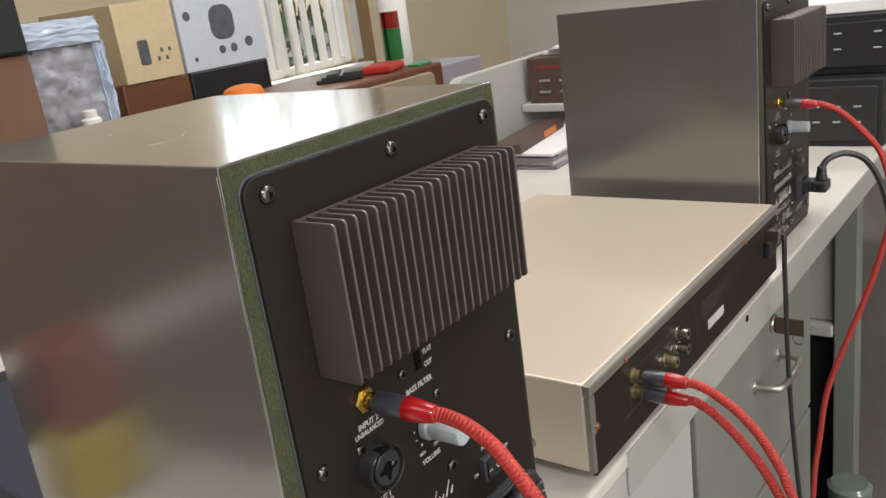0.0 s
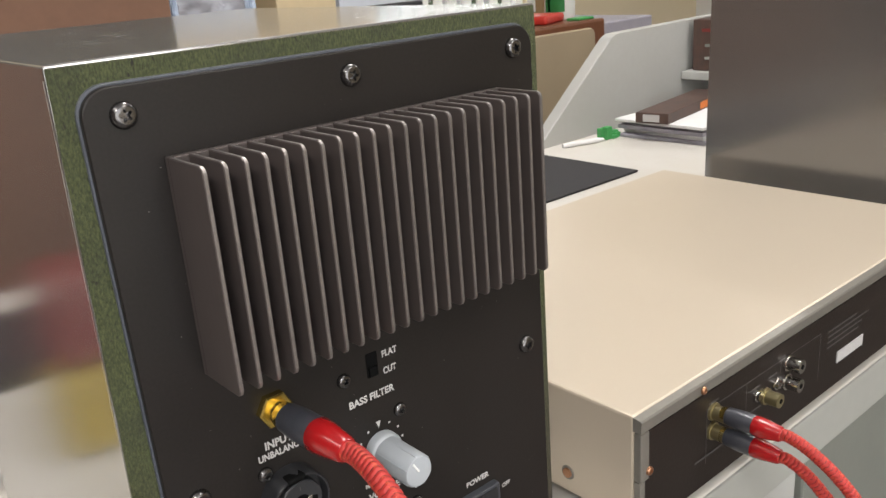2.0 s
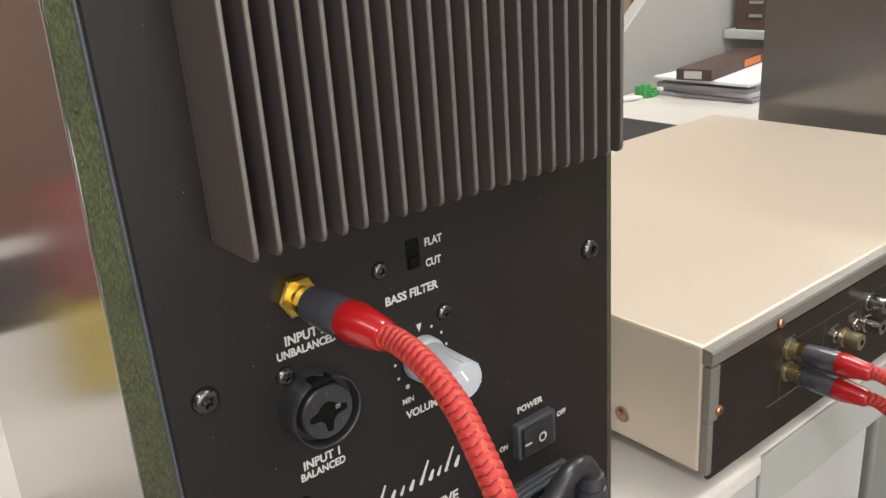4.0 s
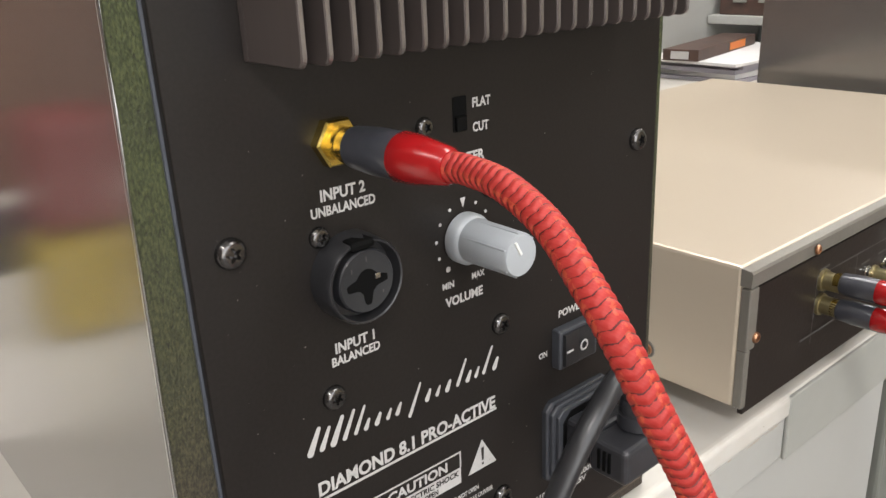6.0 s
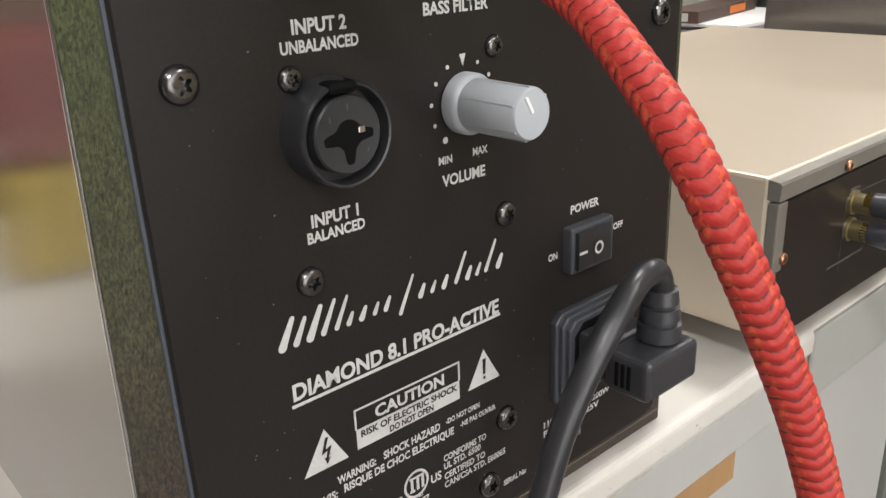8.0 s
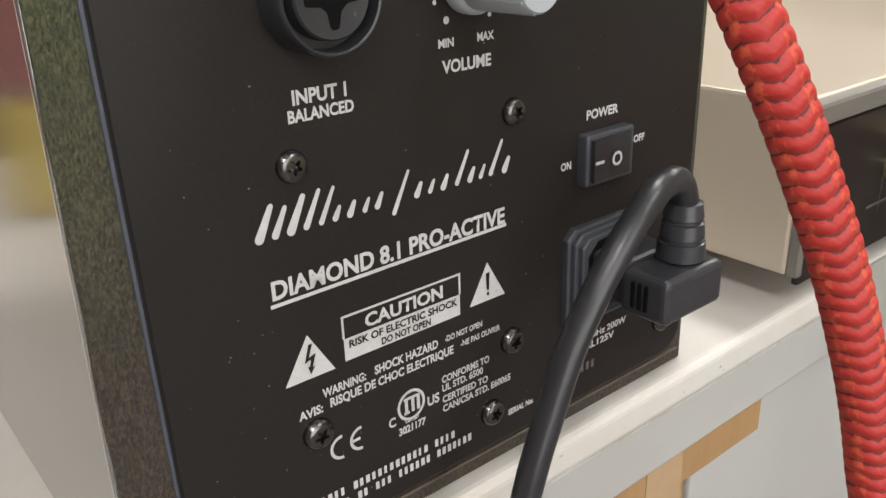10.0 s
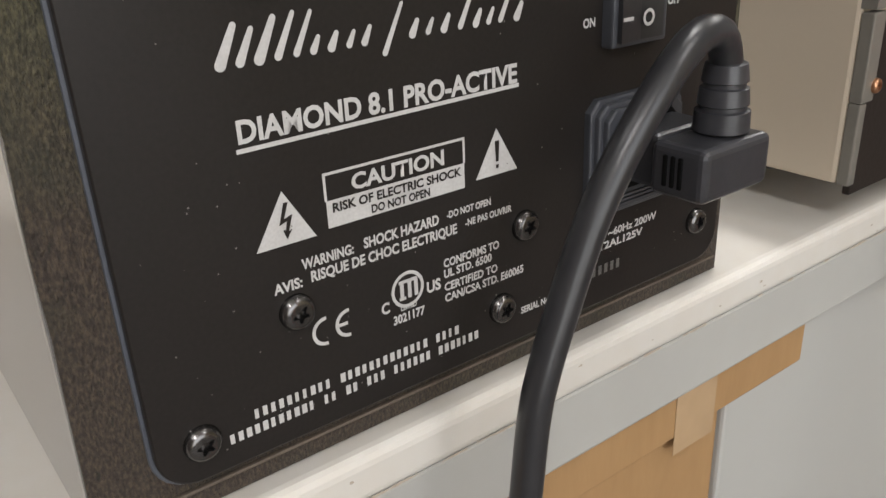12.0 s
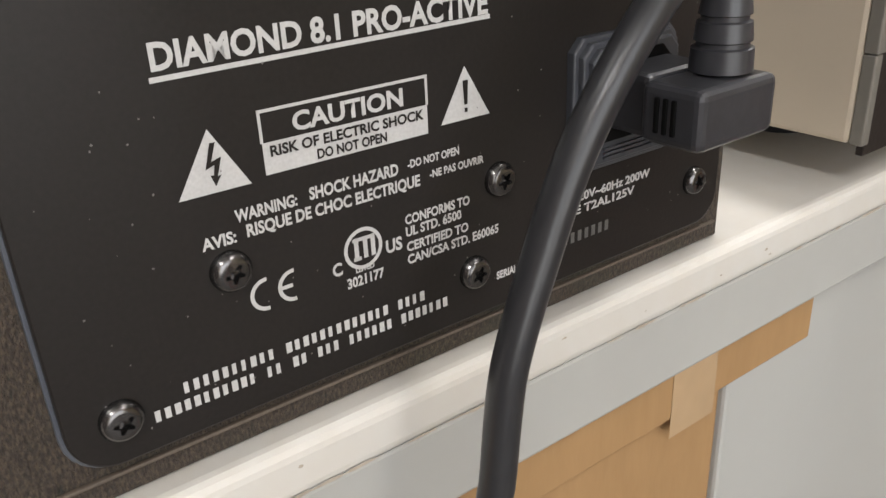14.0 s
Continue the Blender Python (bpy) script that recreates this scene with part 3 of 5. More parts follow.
    # printing
    X = 0.0002
    for text, y0, z0, y1, h in (
        ("FLAT", 0.0968, 0.1768, 0.1040, 0.0026), ("CUT", 0.0967, 0.1697, 0.1030, 0.0026),
        ("BASS FILTER", 0.0797, 0.1613, 0.1010, 0.0028),
        ("INPUT 2", 0.0436, 0.1607, 0.0576, 0.0029), ("UNBALANCED", 0.0404, 0.1568, 0.0606, 0.0025),
        ("INPUT 1", 0.0438, 0.1178, 0.0570, 0.0029), ("BALANCED", 0.0424, 0.1142, 0.0586, 0.0025),
        ("MIN", 0.0826, 0.1244, 0.0872, 0.0019), ("MAX", 0.0945, 0.1246, 0.0998, 0.0019),
        ("VOLUME", 0.0835, 0.1185, 0.0988, 0.0028),
        ("POWER", 0.1341, 0.0985, 0.1475, 0.0025), ("ON", 0.1242, 0.0859, 0.1283, 0.0021), ("OFF", 0.1552, 0.0880, 0.1602, 0.0021),
        ("DIAMOND 8.1 PRO-ACTIVE", 0.0341, 0.0767, 0.1030, 0.0042),
        ("WARNING:", 0.0439, 0.0480, 0.0563, 0.0022), ("SHOCK HAZARD", 0.0589, 0.0483, 0.0790, 0.0023), ("-DO NOT OPEN", 0.0813, 0.0490, 0.0944, 0.0016),
        ("AVIS:", 0.0371, 0.0444, 0.0436, 0.0022), ("RISQUE DE CHOC ELECTRIQUE", 0.0457, 0.0447, 0.0841, 0.0023), ("-NE PAS OUVRIR", 0.0866, 0.0456, 0.1010, 0.0016),
        ("CONFORMS TO", 0.0798, 0.0371, 0.0968, 0.0020), ("UL STD. 6500", 0.0798, 0.0344, 0.0944, 0.0020),
        ("CERTIFIED TO", 0.0798, 0.0310, 0.0962, 0.0020), ("CAN/CSA STD. E60065", 0.0798, 0.0281, 0.1048, 0.0020),
        ("US", 0.0747, 0.0322, 0.0787, 0.0027), ("C", 0.0620, 0.0310, 0.0642, 0.0026), ("3021177", 0.0650, 0.0273, 0.0738, 0.0021), ("LISTED", 0.0672, 0.0302, 0.0716, 0.0010),
        ("SERIAL No:", 0.1040, 0.0163, 0.1142, 0.0018),
        ("110-120V~60Hz 200W", 0.1225, 0.0286, 0.1562, 0.0021), ("FUSE T2AL125V", 0.1225, 0.0253, 0.1505, 0.0021),
    ):
        lettering(text, y0, z0, y1, h, X, plate)
    # maker's mark as a row of plain slanted strokes
    part("underline", bar(0.0335, 0.0752, 0.1035, 0.0760, 0.0009, X), M_PRINT, plate)
    def stroke(y0, z0, y1, z1, w0, w1):
        """A tapered brush stroke with round ends."""
        d = Vector((y1 - y0, z1 - z0)).normalized()
        n = Vector((-d.y, d.x))
        pts = []
        for cy_, cz_, w, side in ((y1, z1, w1, 1), (y0, z0, w0, -1)):
            for k in range(7):
                q = radians(-90 + 30 * k)
                o = (d * math.cos(q) + n * math.sin(q)) * side
                pts.append((cy_ + o.x * w / 2, cz_ + o.y * w / 2))
        part("mark_stroke", poly(pts, X), M_PRINT, plate)

    for y, low, h, w in ((0.0328, 0.0912, 0.0066, 0.0022), (0.0366, 0.0912, 0.0056, 0.0018), (0.0404, 0.0912, 0.0070, 0.0022), (0.0442, 0.0912, 0.0074, 0.0016), (0.0480, 0.0912, 0.0072, 0.0014),
                         (0.0516, 0.0912, 0.0024, 0.0016), (0.0555, 0.0912, 0.0026, 0.0018), (0.0595, 0.0912, 0.0024, 0.0014), (0.0630, 0.0912, 0.0028, 0.0016), (0.0676, 0.0884, 0.0092, 0.0013),
                         (0.0745, 0.0912, 0.0026, 0.0018), (0.0785, 0.0912, 0.0024, 0.0014), (0.0826, 0.0912, 0.0026, 0.0018), (0.0870, 0.0912, 0.0074, 0.0014), (0.0912, 0.0912, 0.0026, 0.0018), (0.0948, 0.0912, 0.0026, 0.0014), (0.0982, 0.0912, 0.0078, 0.0014), (0.1030, 0.0912, 0.0028, 0.0020)):
        stroke(y, low, y + 0.5 * h, low + h, w, w * 0.6)
    # caution panel
    bm = bmesh.new()
    poly(((0.0509, 0.0551), (0.0868, 0.0551), (0.0868, 0.0610), (0.0509, 0.0610)), X, bm)
    for a in (((0.0509, 0.0610), (0.0509, 0.0668)), ((0.0868, 0.0610), (0.0868, 0.0668)), ((0.0506, 0.0667), (0.0871, 0.0667))):
        bar(*a[0], *a[1], 0.0006, X, bm)
    part("caution_frame", bm, M_PRINT, plate)
    lettering("CAUTION", 0.0572, 0.0620, 0.0812, 0.0033, X, plate)
    lettering("RISK OF ELECTRIC SHOCK", 0.0522, 0.0584, 0.0858, 0.0019, 0.0004, plate, M_PLATE)
    lettering("DO NOT OPEN", 0.0614, 0.0558, 0.0768, 0.0018, 0.0004, plate, M_PLATE)
    part("warning_triangle", poly(((0.0346, 0.0544), (0.0480, 0.0544), (0.0414, 0.0657)), X), M_PRINT, plate)
    part("flash_sign", poly(((0.0414, 0.0633), (0.0424, 0.0633), (0.0412, 0.0600), (0.0431, 0.0606), (0.0420, 0.0573), (0.0427, 0.0575), (0.0414, 0.0556), (0.0407, 0.0577), (0.0413, 0.0576), (0.0417, 0.0594), (0.0400, 0.0588)), 0.0004), M_PLATE, plate)
    part("warning_triangle", poly(((0.0901, 0.0560), (0.1029, 0.0560), (0.0965, 0.0671)), X), M_PRINT, plate)
    bm = poly(((0.0961, 0.0592), (0.0969, 0.0592), (0.0972, 0.0642), (0.0958, 0.0642)), 0.0004)
    poly(((0.0961, 0.0576), (0.0969, 0.0576), (0.0969, 0.0585), (0.0961, 0.0585)), 0.0004, bm)
    part("exclamation_mark", bm, M_PLATE, plate)
    # conformity mark and test mark as plain arcs and strokes
    bm = ring(0.0478, 0.0324, 0.0026, 0.0034, X, None, 20, 85, 275)
    ring(0.0535, 0.0324, 0.0026, 0.0034, X, bm, 20, 85, 275)
    bar(0.0503, 0.0324, 0.0532, 0.0324, 0.0008, X, bm)
    part("conformity_mark", bm, M_PRINT, plate)
    bm = ring(0.0694, 0.0351, 0.0037, 0.0045, X)
    for y, w, h in ((0.0673, 0.0010, 0.0046), (0.0694, 0.0010, 0.0046), (0.0712, 0.0010, 0.0046)):
        poly(((y, 0.0329), (y + w, 0.0329), (y + w, 0.0329 + h), (y, 0.0329 + h)), X, bm)
    bar(0.0670, 0.0372, 0.0722, 0.0372, 0.0008, X, bm)
    bar(0.0670, 0.0331, 0.0688, 0.0331, 0.0008, X, bm)
    part("test_mark", bm, M_PRINT, plate)
    # maker's address and running number as bars
    bm = bmesh.new()
    rng = random.Random(3)
    for y0, y1, z, h, words in ((0.0292, 0.0842, 0.0183, 0.0023, (10, 13, 4)), (0.0232, 0.0902, 0.0147, 0.0023, (11, 2, 2, 3, 6, 7))):
        n = sum(words) + len(words) - 1
        w, y = (y1 - y0) / n, y0
        for k in words:
            for _ in range(k):
                q = w * rng.uniform(0.42, 0.66)
                poly(((y, z), (y + q, z), (y + q, z + h), (y, z + h)), X, bm)
                y += w
            y += w
    tagged(part("fine_print", bm, M_PRINT, plate, "two rows of plain white bars"), kind="stuff")
    bm = bmesh.new()
    for i in range(7):
        y = 0.1255 + i * 0.0024
        poly(((y, 0.0180), (y + 0.0013, 0.0180), (y + 0.0013, 0.0208), (y, 0.0208)), X, bm)
    tagged(part("number_print", bm, M_PRINTDIM, plate), kind="stuff")
    # dust on the panel, thickest under the heat sink and near the foot
    bm = bmesh.new()
    rng = random.Random(21)
    for _ in range(170):
        y, z = rng.uniform(0.011, 0.181), 0.014 + 0.27 * rng.random() ** 1.5
        r, a = rng.uniform(0.00008, 0.00026), rng.uniform(0, 6.3)
        poly([(y + r * rng.uniform(0.6, 1.5) * math.cos(a + q), z + r * rng.uniform(0.6, 1.5) * math.sin(a + q)) for q in (0, 1.6, 3.1, 4.7)], 0.00025, bm)
    tagged(part("dust", bm, M_DUST, plate, "pale dust specks"), kind="stuff")
    return sp


speaker = loudspeaker()
speaker_b = copy_thing(speaker, pose(-0.018, 0.735, CT))
tagged(speaker_b, "silver-wrapped bookshelf loudspeaker standing beside the flat silver deck")


# ---- cords and plugs ----
def phono_lead(name, start, way_points, label, radius=0.0033, brass=True, group=""):
    """A red woven lead whose plug points along -x into a socket at start."""
    x, y, z = start
    ld = thing(name, start, label, "audio cable", group)
    d = (Vector(way_points[0]) - Vector(start)).normalized()
    q = d.to_track_quat("X", "Z").to_matrix().to_4x4()

    def seg(nm, prof, mat, lab=""):
        bm = lathe(prof, 28, "x")
        bmesh.ops.transform(bm, matrix=q, verts=bm.verts)
        return part(nm, bm, mat, ld, lab, True)

    if brass:
        seg("collar", [(-0.0005, 0.0040), (0.0004, 0.0046), (0.0030, 0.0046), (0.0036, 0.0050)], M_BRASS)
    seg("shell", [(0.0030, 0.0046), (0.0036, 0.0052), (0.011, 0.0058), (0.0195, 0.0058), (0.0203, 0.0055)], M_SHELL, "smoky grey plug shell")
    seg("sleeve", [(0.0200, 0.0057), (0.0206, 0.0060), (0.025, 0.0058), (0.0350, 0.0043), (0.0358, 0.0037)], M_SLEEVE, "glossy red tapered strain relief")
    tip = Vector(start) + d * 0.0350
    pts = [tip - Vector(start), tip + d * 0.006 - Vector(start)] + [Vector(p) - Vector(start) for p in way_points[1:]]
    part("cord", tube(pts, radius, 0.00044, 32, 0.034, 0.0022), M_BRAID, ld, "red woven sleeve with dark zigzag threads", True)
    return ld


def up(p):
    return (p[0], p[1], p[2] + CT)


phono_lead("audio_cable", up((0.0065, 0.0489, 0.1754)), [up(p) for p in ((0.046, 0.0516, 0.1752), (0.060, 0.0500, 0.1743), (0.0735, 0.0482, 0.1692), (0.0848, 0.0458, 0.1612), (0.0940, 0.0442, 0.1528), (0.1009, 0.0458, 0.1408), (0.1061, 0.0518, 0.1240), (0.1104, 0.0578, 0.1060), (0.1142, 0.0632, 0.0829), (0.1190, 0.0700, 0.0371), (0.12, 0.075, -0.1), (0.13, 0.085, -0.35), (0.14, 0.10, -0.6), (0.15, 0.12, -0.895))], "red woven audio cable plugged into the loudspeaker's brass input")



def mains_lead(base, points, label):
    """An angled mains plug with a ribbed strain relief and a black cord."""
    ld = thing("mains_cable", base, label, "power cable")
    bm = bmesh.new()
    box(0.0, 0.0135, -0.0108, 0.0108, -0.0070, 0.0070, 0.0016, bm)
    plug = part("plug", bm, M_PLUG, ld, "angled black moulded plug")
    bm = bmesh.new()
    # body: a broad head narrowing backwards
    box(0.013, 0.0290, -0.0132, 0.0128, -0.0068, 0.0064, 0.0020, bm, segs=3)
    part("head", bm, M_PLUG, plug)
    for k in range(3):
        part("grip_rib", box(0.0172 + k * 0.0022, 0.0184 + k * 0.0022, -0.0137, -0.0126, -0.0040, 0.0038, 0.0003), M_SHADEBLACK, plug)
    px, py, pz = points[0]
    dz = [(0.0, 0.0068), (0.006, 0.0066), (0.0064, 0.0056), (0.0076, 0.0056), (0.008, 0.0062), (0.0128, 0.0058), (0.0132, 0.005), (0.0144, 0.005), (0.0148, 0.0056), (0.020, 0.0050), (0.0204, 0.0042)]
    part("strain_relief", lathe([(pz - base[2] + s * 0.8, r) for s, r in dz], 24, "z", (px - base[0], py - base[1], 0)), M_PLUG, plug, smooth=True)
    pts = [(px - base[0], py - base[1], pz - base[2] + 0.008)] + [tuple(Vector(p) - Vector(base)) for p in points[1:]]
    part("cord", tube(pts, 0.0039, 0.003, 20), M_RUBBER, ld, "smooth black cord", True)
    return ld


mains_lead(up((0.0045, 0.1432, 0.0545)), [up(p) for p in ((0.0245, 0.1475, 0.0615), (0.0246, 0.1472, 0.0775), (0.0262, 0.1415, 0.0850), (0.0280, 0.1315, 0.0862), (0.0292, 0.1202, 0.0800), (0.0290, 0.1086, 0.0672), (0.0284, 0.0987, 0.0518), (0.0283, 0.0900, 0.0325), (0.0283, 0.0850, 0.0200), (0.0283, 0.0822, 0.0095), (0.0283, 0.0798, -0.0100), (0.0285, 0.0775, -0.030), (0.030, 0.075, -0.12), (0.04, 0.07, -0.4), (0.08, 0.06, -0.893))], "black mains cable plugged into the loudspeaker, hanging over the counter")

# ---- the flat deck ----
DX0, DX1, DY0, DY1, DZ0, DZ1 = -0.2860, 0.0080, 0.2478, 0.6860, 0.0130, 0.0855


def deck():
    d = thing("audio_deck", (0, 0, CT), "flat champagne-coloured hi-fi component, rear side out, lying on the counter", "hi-fi component")
    bm = box(DX0, DX1 - 0.004, DY0, DY1, DZ0 + 0.004, DZ1, 0.0016)
    part("cover", bm, M_CHAMP, d, "satin champagne steel cover")
    # folded lips of the cover round the rear, darker and greyer than the cover
    bm = bmesh.new()
    prof = ((DX1 - 0.0046, DZ1 - 0.0008), (DX1 + 0.0002, DZ1 - 0.0014), (DX1 + 0.0010, DZ1 - 0.0024), (DX1 + 0.0006, DZ1 - 0.0090), (DX1 - 0.0046, DZ1 - 0.0090))
    ends = [[bm.verts.new((x, y, z)) for x, z in prof] for y in (DY0 + 0.0004, DY1 - 0.0004)]
    for k in range(5):
        bm.faces.new((ends[0][k], ends[0][(k + 1) % 5], ends[1][(k + 1) % 5], ends[1][k]))
    bm.faces.new(ends[0])
    bm.faces.new(ends[1])
    part("top_lip", bm, M_LIP, d)
    part("side_lip", box(DX1 - 0.0041, DX1 + 0.0006, DY0 + 0.0005, DY0 + 0.0080, DZ0 + 0.033, DZ1 - 0.0100, 0.0006), M_LIP, d)
    part("side_lip", box(DX1 - 0.0041, DX1 + 0.0004, DY0 + 0.0005, DY0 + 0.0048, DZ0 + 0.004, DZ0 + 0.0328, 0.0006), M_LIP, d)
    rear = part("rear_panel", box(DX1 - 0.0030, DX1 - 0.0004, DY0 + 0.0036, DY1 - 0.002, DZ0, DZ1 - 0.011, 0.0004), M_REAR, d, "dark brown rear panel with sockets")
    for y, z, x in ((0.3046, DZ1 - 0.0058, DX1 + 0.0016), (0.575, DZ1 - 0.0058, DX1 + 0.0016)):
        screw(d, y, z, x, 0.0024, M_COPPER)
    screw(d, 0.2555, 0.0512, DX1 + 0.0006, 0.0026, M_COPPER)
    bm = lathe([(0.0, 0.0032), (-0.0014, 0.0030), (-0.0016, 0.002)], 20, "y", (-0.0425, DY0, 0.0305))
    part("side_screw", bm, M_COPPER, d, "copper-coloured screw in the side", True)
    part("washer", lathe([(0.0, 0.0046), (-0.0005, 0.0044)], 24, "y", (-0.0425, DY0, 0.0305)), M_LIP, d)
    # socket field
    for a, b in (((0.3112, 0.028), (0.3112, 0.0637)), ((0.3112, 0.0637), (0.447, 0.0630)), ((0.447, 0.063), (0.447, 0.028)), ((0.3540, 0.0635), (0.3540, 0.036)), ((0.3945, 0.0635), (0.3945, 0.054))):
        part("print_line", bar(*a, *b, 0.0006, DX1 + 0.0001), M_DIMINK, rear)
    for y, z, m in ((0.3180, 0.0600, M_OLD), (0.3175, 0.0475, M_OLD), (0.3775, 0.0450, M_OLD), (0.4030, 0.0587, M_CHROME), (0.4026, 0.0453, M_CHROME), (0.3665, 0.0499, M_CHROME), (0.3895, 0.0491, M_CHROME)):
        small = y in (0.3665, 0.3895)
        r = 0.0030 if small else 0.0046
        s = part("phono_socket", lathe([(DX1 - 0.001, r + 0.0012), (DX1 + 0.0012, r + 0.001), (DX1 + 0.0014, r), (DX1 + (0.003 if small else 0.010), r), (DX1 + (0.003 if small else 0.0102), r * 0.7)], 22, "x", (0, y, z)), m, rear, smooth=True)
        if not small:
            # thin raised disc, black for the shade in the hole
            part("pin_hole_shade", lathe([(DX1 + 0.0098, 0.0018), (DX1 + 0.0104, 0.0017)], 12, "x", (0, y, z)), M_SHADEBLACK, s)
    for y0, y1, z in ((0.313, 0.323, 0.0665), (0.36, 0.370, 0.0560), (0.38, 0.39, 0.0565), (0.358, 0.372, 0.041), (0.458, 0.50, 0.0600), (0.458, 0.52, 0.0560), (0.458, 0.51, 0.052), (0.458, 0.505, 0.048), (0.30, 0.335, 0.033)):
        part("print_bar", bar(y0, z, y1, z, 0.0012, DX1 + 0.0001), M_DIMINK, rear)
    part("rating_label", box(DX1 - 0.0002, DX1 + 0.0005, 0.474, 0.5135, 0.0308, 0.0392), M_PRINT, rear, "white blank label")
    part("mains_socket", box(DX1 - 0.0005, DX1 + 0.006, 0.640, 0.664, 0.040, 0.058, 0.002), M_BLACK, rear)
    for y in (0.305, 0.645):
        for x in (-0.25, -0.055):
            part("foot", lathe([(0.0, 0.014), (0.002, 0.0155), (DZ0 + 0.0045, 0.016)], 24, "z", (x, y, 0)), M_RUBBER, d, smooth=True)
    return d


deck()
for (y, z), pts in (((0.3180, 0.0605), ((0.0530, 0.318, 0.0618), (0.0671, 0.318, 0.0577), (0.0826, 0.318, 0.0480), (0.0970, 0.318, 0.0337), (0.1080, 0.318, 0.017), (0.1175, 0.318, -0.004), (0.130, 0.316, -0.05), (0.14, 0.31, -0.2), (0.15, 0.3, -0.5), (0.17, 0.28, -0.895))),
                    ((0.3175, 0.0475), ((0.0530, 0.318, 0.0476), (0.0668, 0.318, 0.0420), (0.0815, 0.318, 0.0290), (0.0965, 0.318, 0.0115), (0.1080, 0.318, -0.0065), (0.116, 0.317, -0.025), (0.126, 0.315, -0.07), (0.135, 0.3, -0.25), (0.15, 0.29, -0.55), (0.19, 0.25, -0.895)))):
    phono_lead("audio_cable", up((0.014, y, z)), [up(p) for p in pts], "red woven audio cable plugged into the flat deck", 0.0033, True, "deck leads")

# deck's own thin mains cord
cord = thing("deck_mains_cable", up((0.014, 0.652, 0.049)), "thin black mains cable hanging from the deck", "power cable")
part("plug", box(-0.008, 0.009, -0.009, 0.009, 0.008, 0.022, 0.002), M_CHROME, cord)
part("cord", tube([(0.006, 0, 0.018), (0.010, 0.001, 0.012), (0.0105, 0.001, -0.020), (0.0110, 0.002, -0.055), (0.012, 0.002, -0.11), (0.014, 0.002, -0.16), (0.018, 0.002, -0.225), (0.024, 0.0, -0.29), (0.04, 0.0, -0.45), (0.08, 0.0, -0.7), (0.12, 0.0, -0.944)], 0.0026, 0.006, 12), M_RUBBER, cord, "", True)

# second loudspeaker's cords
phono_lead("audio_cable", up((-0.0115, 0.7828, 0.1752)), [up(p) for p in ((0.029, 0.788, 0.172), (0.0488, 0.79, 0.1617), (0.0774, 0.79, 0.1333), (0.0918, 0.79, 0.1083), (0.101, 0.79, 0.06), (0.0924, 0.79, 0.0077), (0.075, 0.79, -0.056), (0.0575, 0.79, -0.1089), (0.0359, 0.79, -0.1807), (0.0263, 0.79, -0.2545), (0.0195, 0.79, -0.3313), (0.02, 0.79, -0.5), (0.08, 0.77, -0.897))], "red woven audio cable plugged into the farther loudspeaker")
mains_lead(up((-0.0135, 0.8785, 0.0545)), [up(p) for p in ((0.0065, 0.8825, 0.0615), (0.0068, 0.884, 0.076), (0.014, 0.89, 0.086), (0.030, 0.90, 0.090), (0.050, 0.91, 0.080), (0.066, 0.918, 0.050), (0.078, 0.92, 0.0), (0.085, 0.92, -0.08), (0.088, 0.92, -0.3), (0.09, 0.9, -0.893))], "black mains cable plugged into the farther loudspeaker")

# ---- counter and the cabinets under it ----
M_GRIME = material("brown_grime", (0.46, 0.40, 0.32), 0.8, 0, 0.5, 400, 0.4, 40)
ctr = thing("counter", (0, 0, 0), "long white laminate counter with stained rounded front edge", "counter", kind="structure")
part("worktop", box(-0.78, 0.0045, -2.2, 3.2, CT - 0.0140, CT, 0.0035, segs=4), M_COUNTER, ctr, "white laminate worktop")
part("fascia", box(-0.74, 0.0025, -2.2, 3.2, CT - 0.0385, CT - 0.0142, 0.0012), M_FASCIA, ctr)
part("front_panel", box(-0.76, -0.74, -2.2, 3.2, 0.0, CT - 0.0142, 0.001), M_FASCIA, ctr)

M_DULL = material("dull_steel", (0.42, 0.42, 0.38), 0.35, 0.9, 0.3, 200, 0.3, 20)
M_KEY = material("brown_key_tag", (0.075, 0.05, 0.038), 0.5, 0.2, 0.3, 200, 0.3, 20)
# grime and chips along the worktop's front edge
bm = bmesh.new()
rng = random.Random(8)
for n_chip in range(54):
    y, low_edge = rng.uniform(-0.12, 0.30), rng.random() < 0.6
    z = CT - (0.0124 if low_edge else rng.uniform(0.0045, 0.011))
    w, h = rng.uniform(0.0006, 0.0050) if low_edge else rng.uniform(0.0003, 0.0012), rng.uniform(0.0002, 0.0005)
    bm.faces.new([bm.verts.new((0.00455 + 0.000004 * n_chip, y + w * a, z + h * c * rng.uniform(0.5, 1.4))) for a, c in ((-1, -0.2), (-0.4, -1), (0.6, -0.8), (1, 0.1), (0.3, 1), (-0.6, 0.8))])
tagged(part("grime", bm, M_GRIME, ctr, "brown grime and chips along the edge"), kind="stuff")
ped = thing("drawer_pedestal", (0, 0, 0), "pale grey steel drawer cabinet, key in its lock, under counter", "drawer cabinet")
part("carcass", box(-0.55, -0.018, 0.4545, 0.857, 0.02, CT - 0.0388, 0.002), M_STEEL, ped)
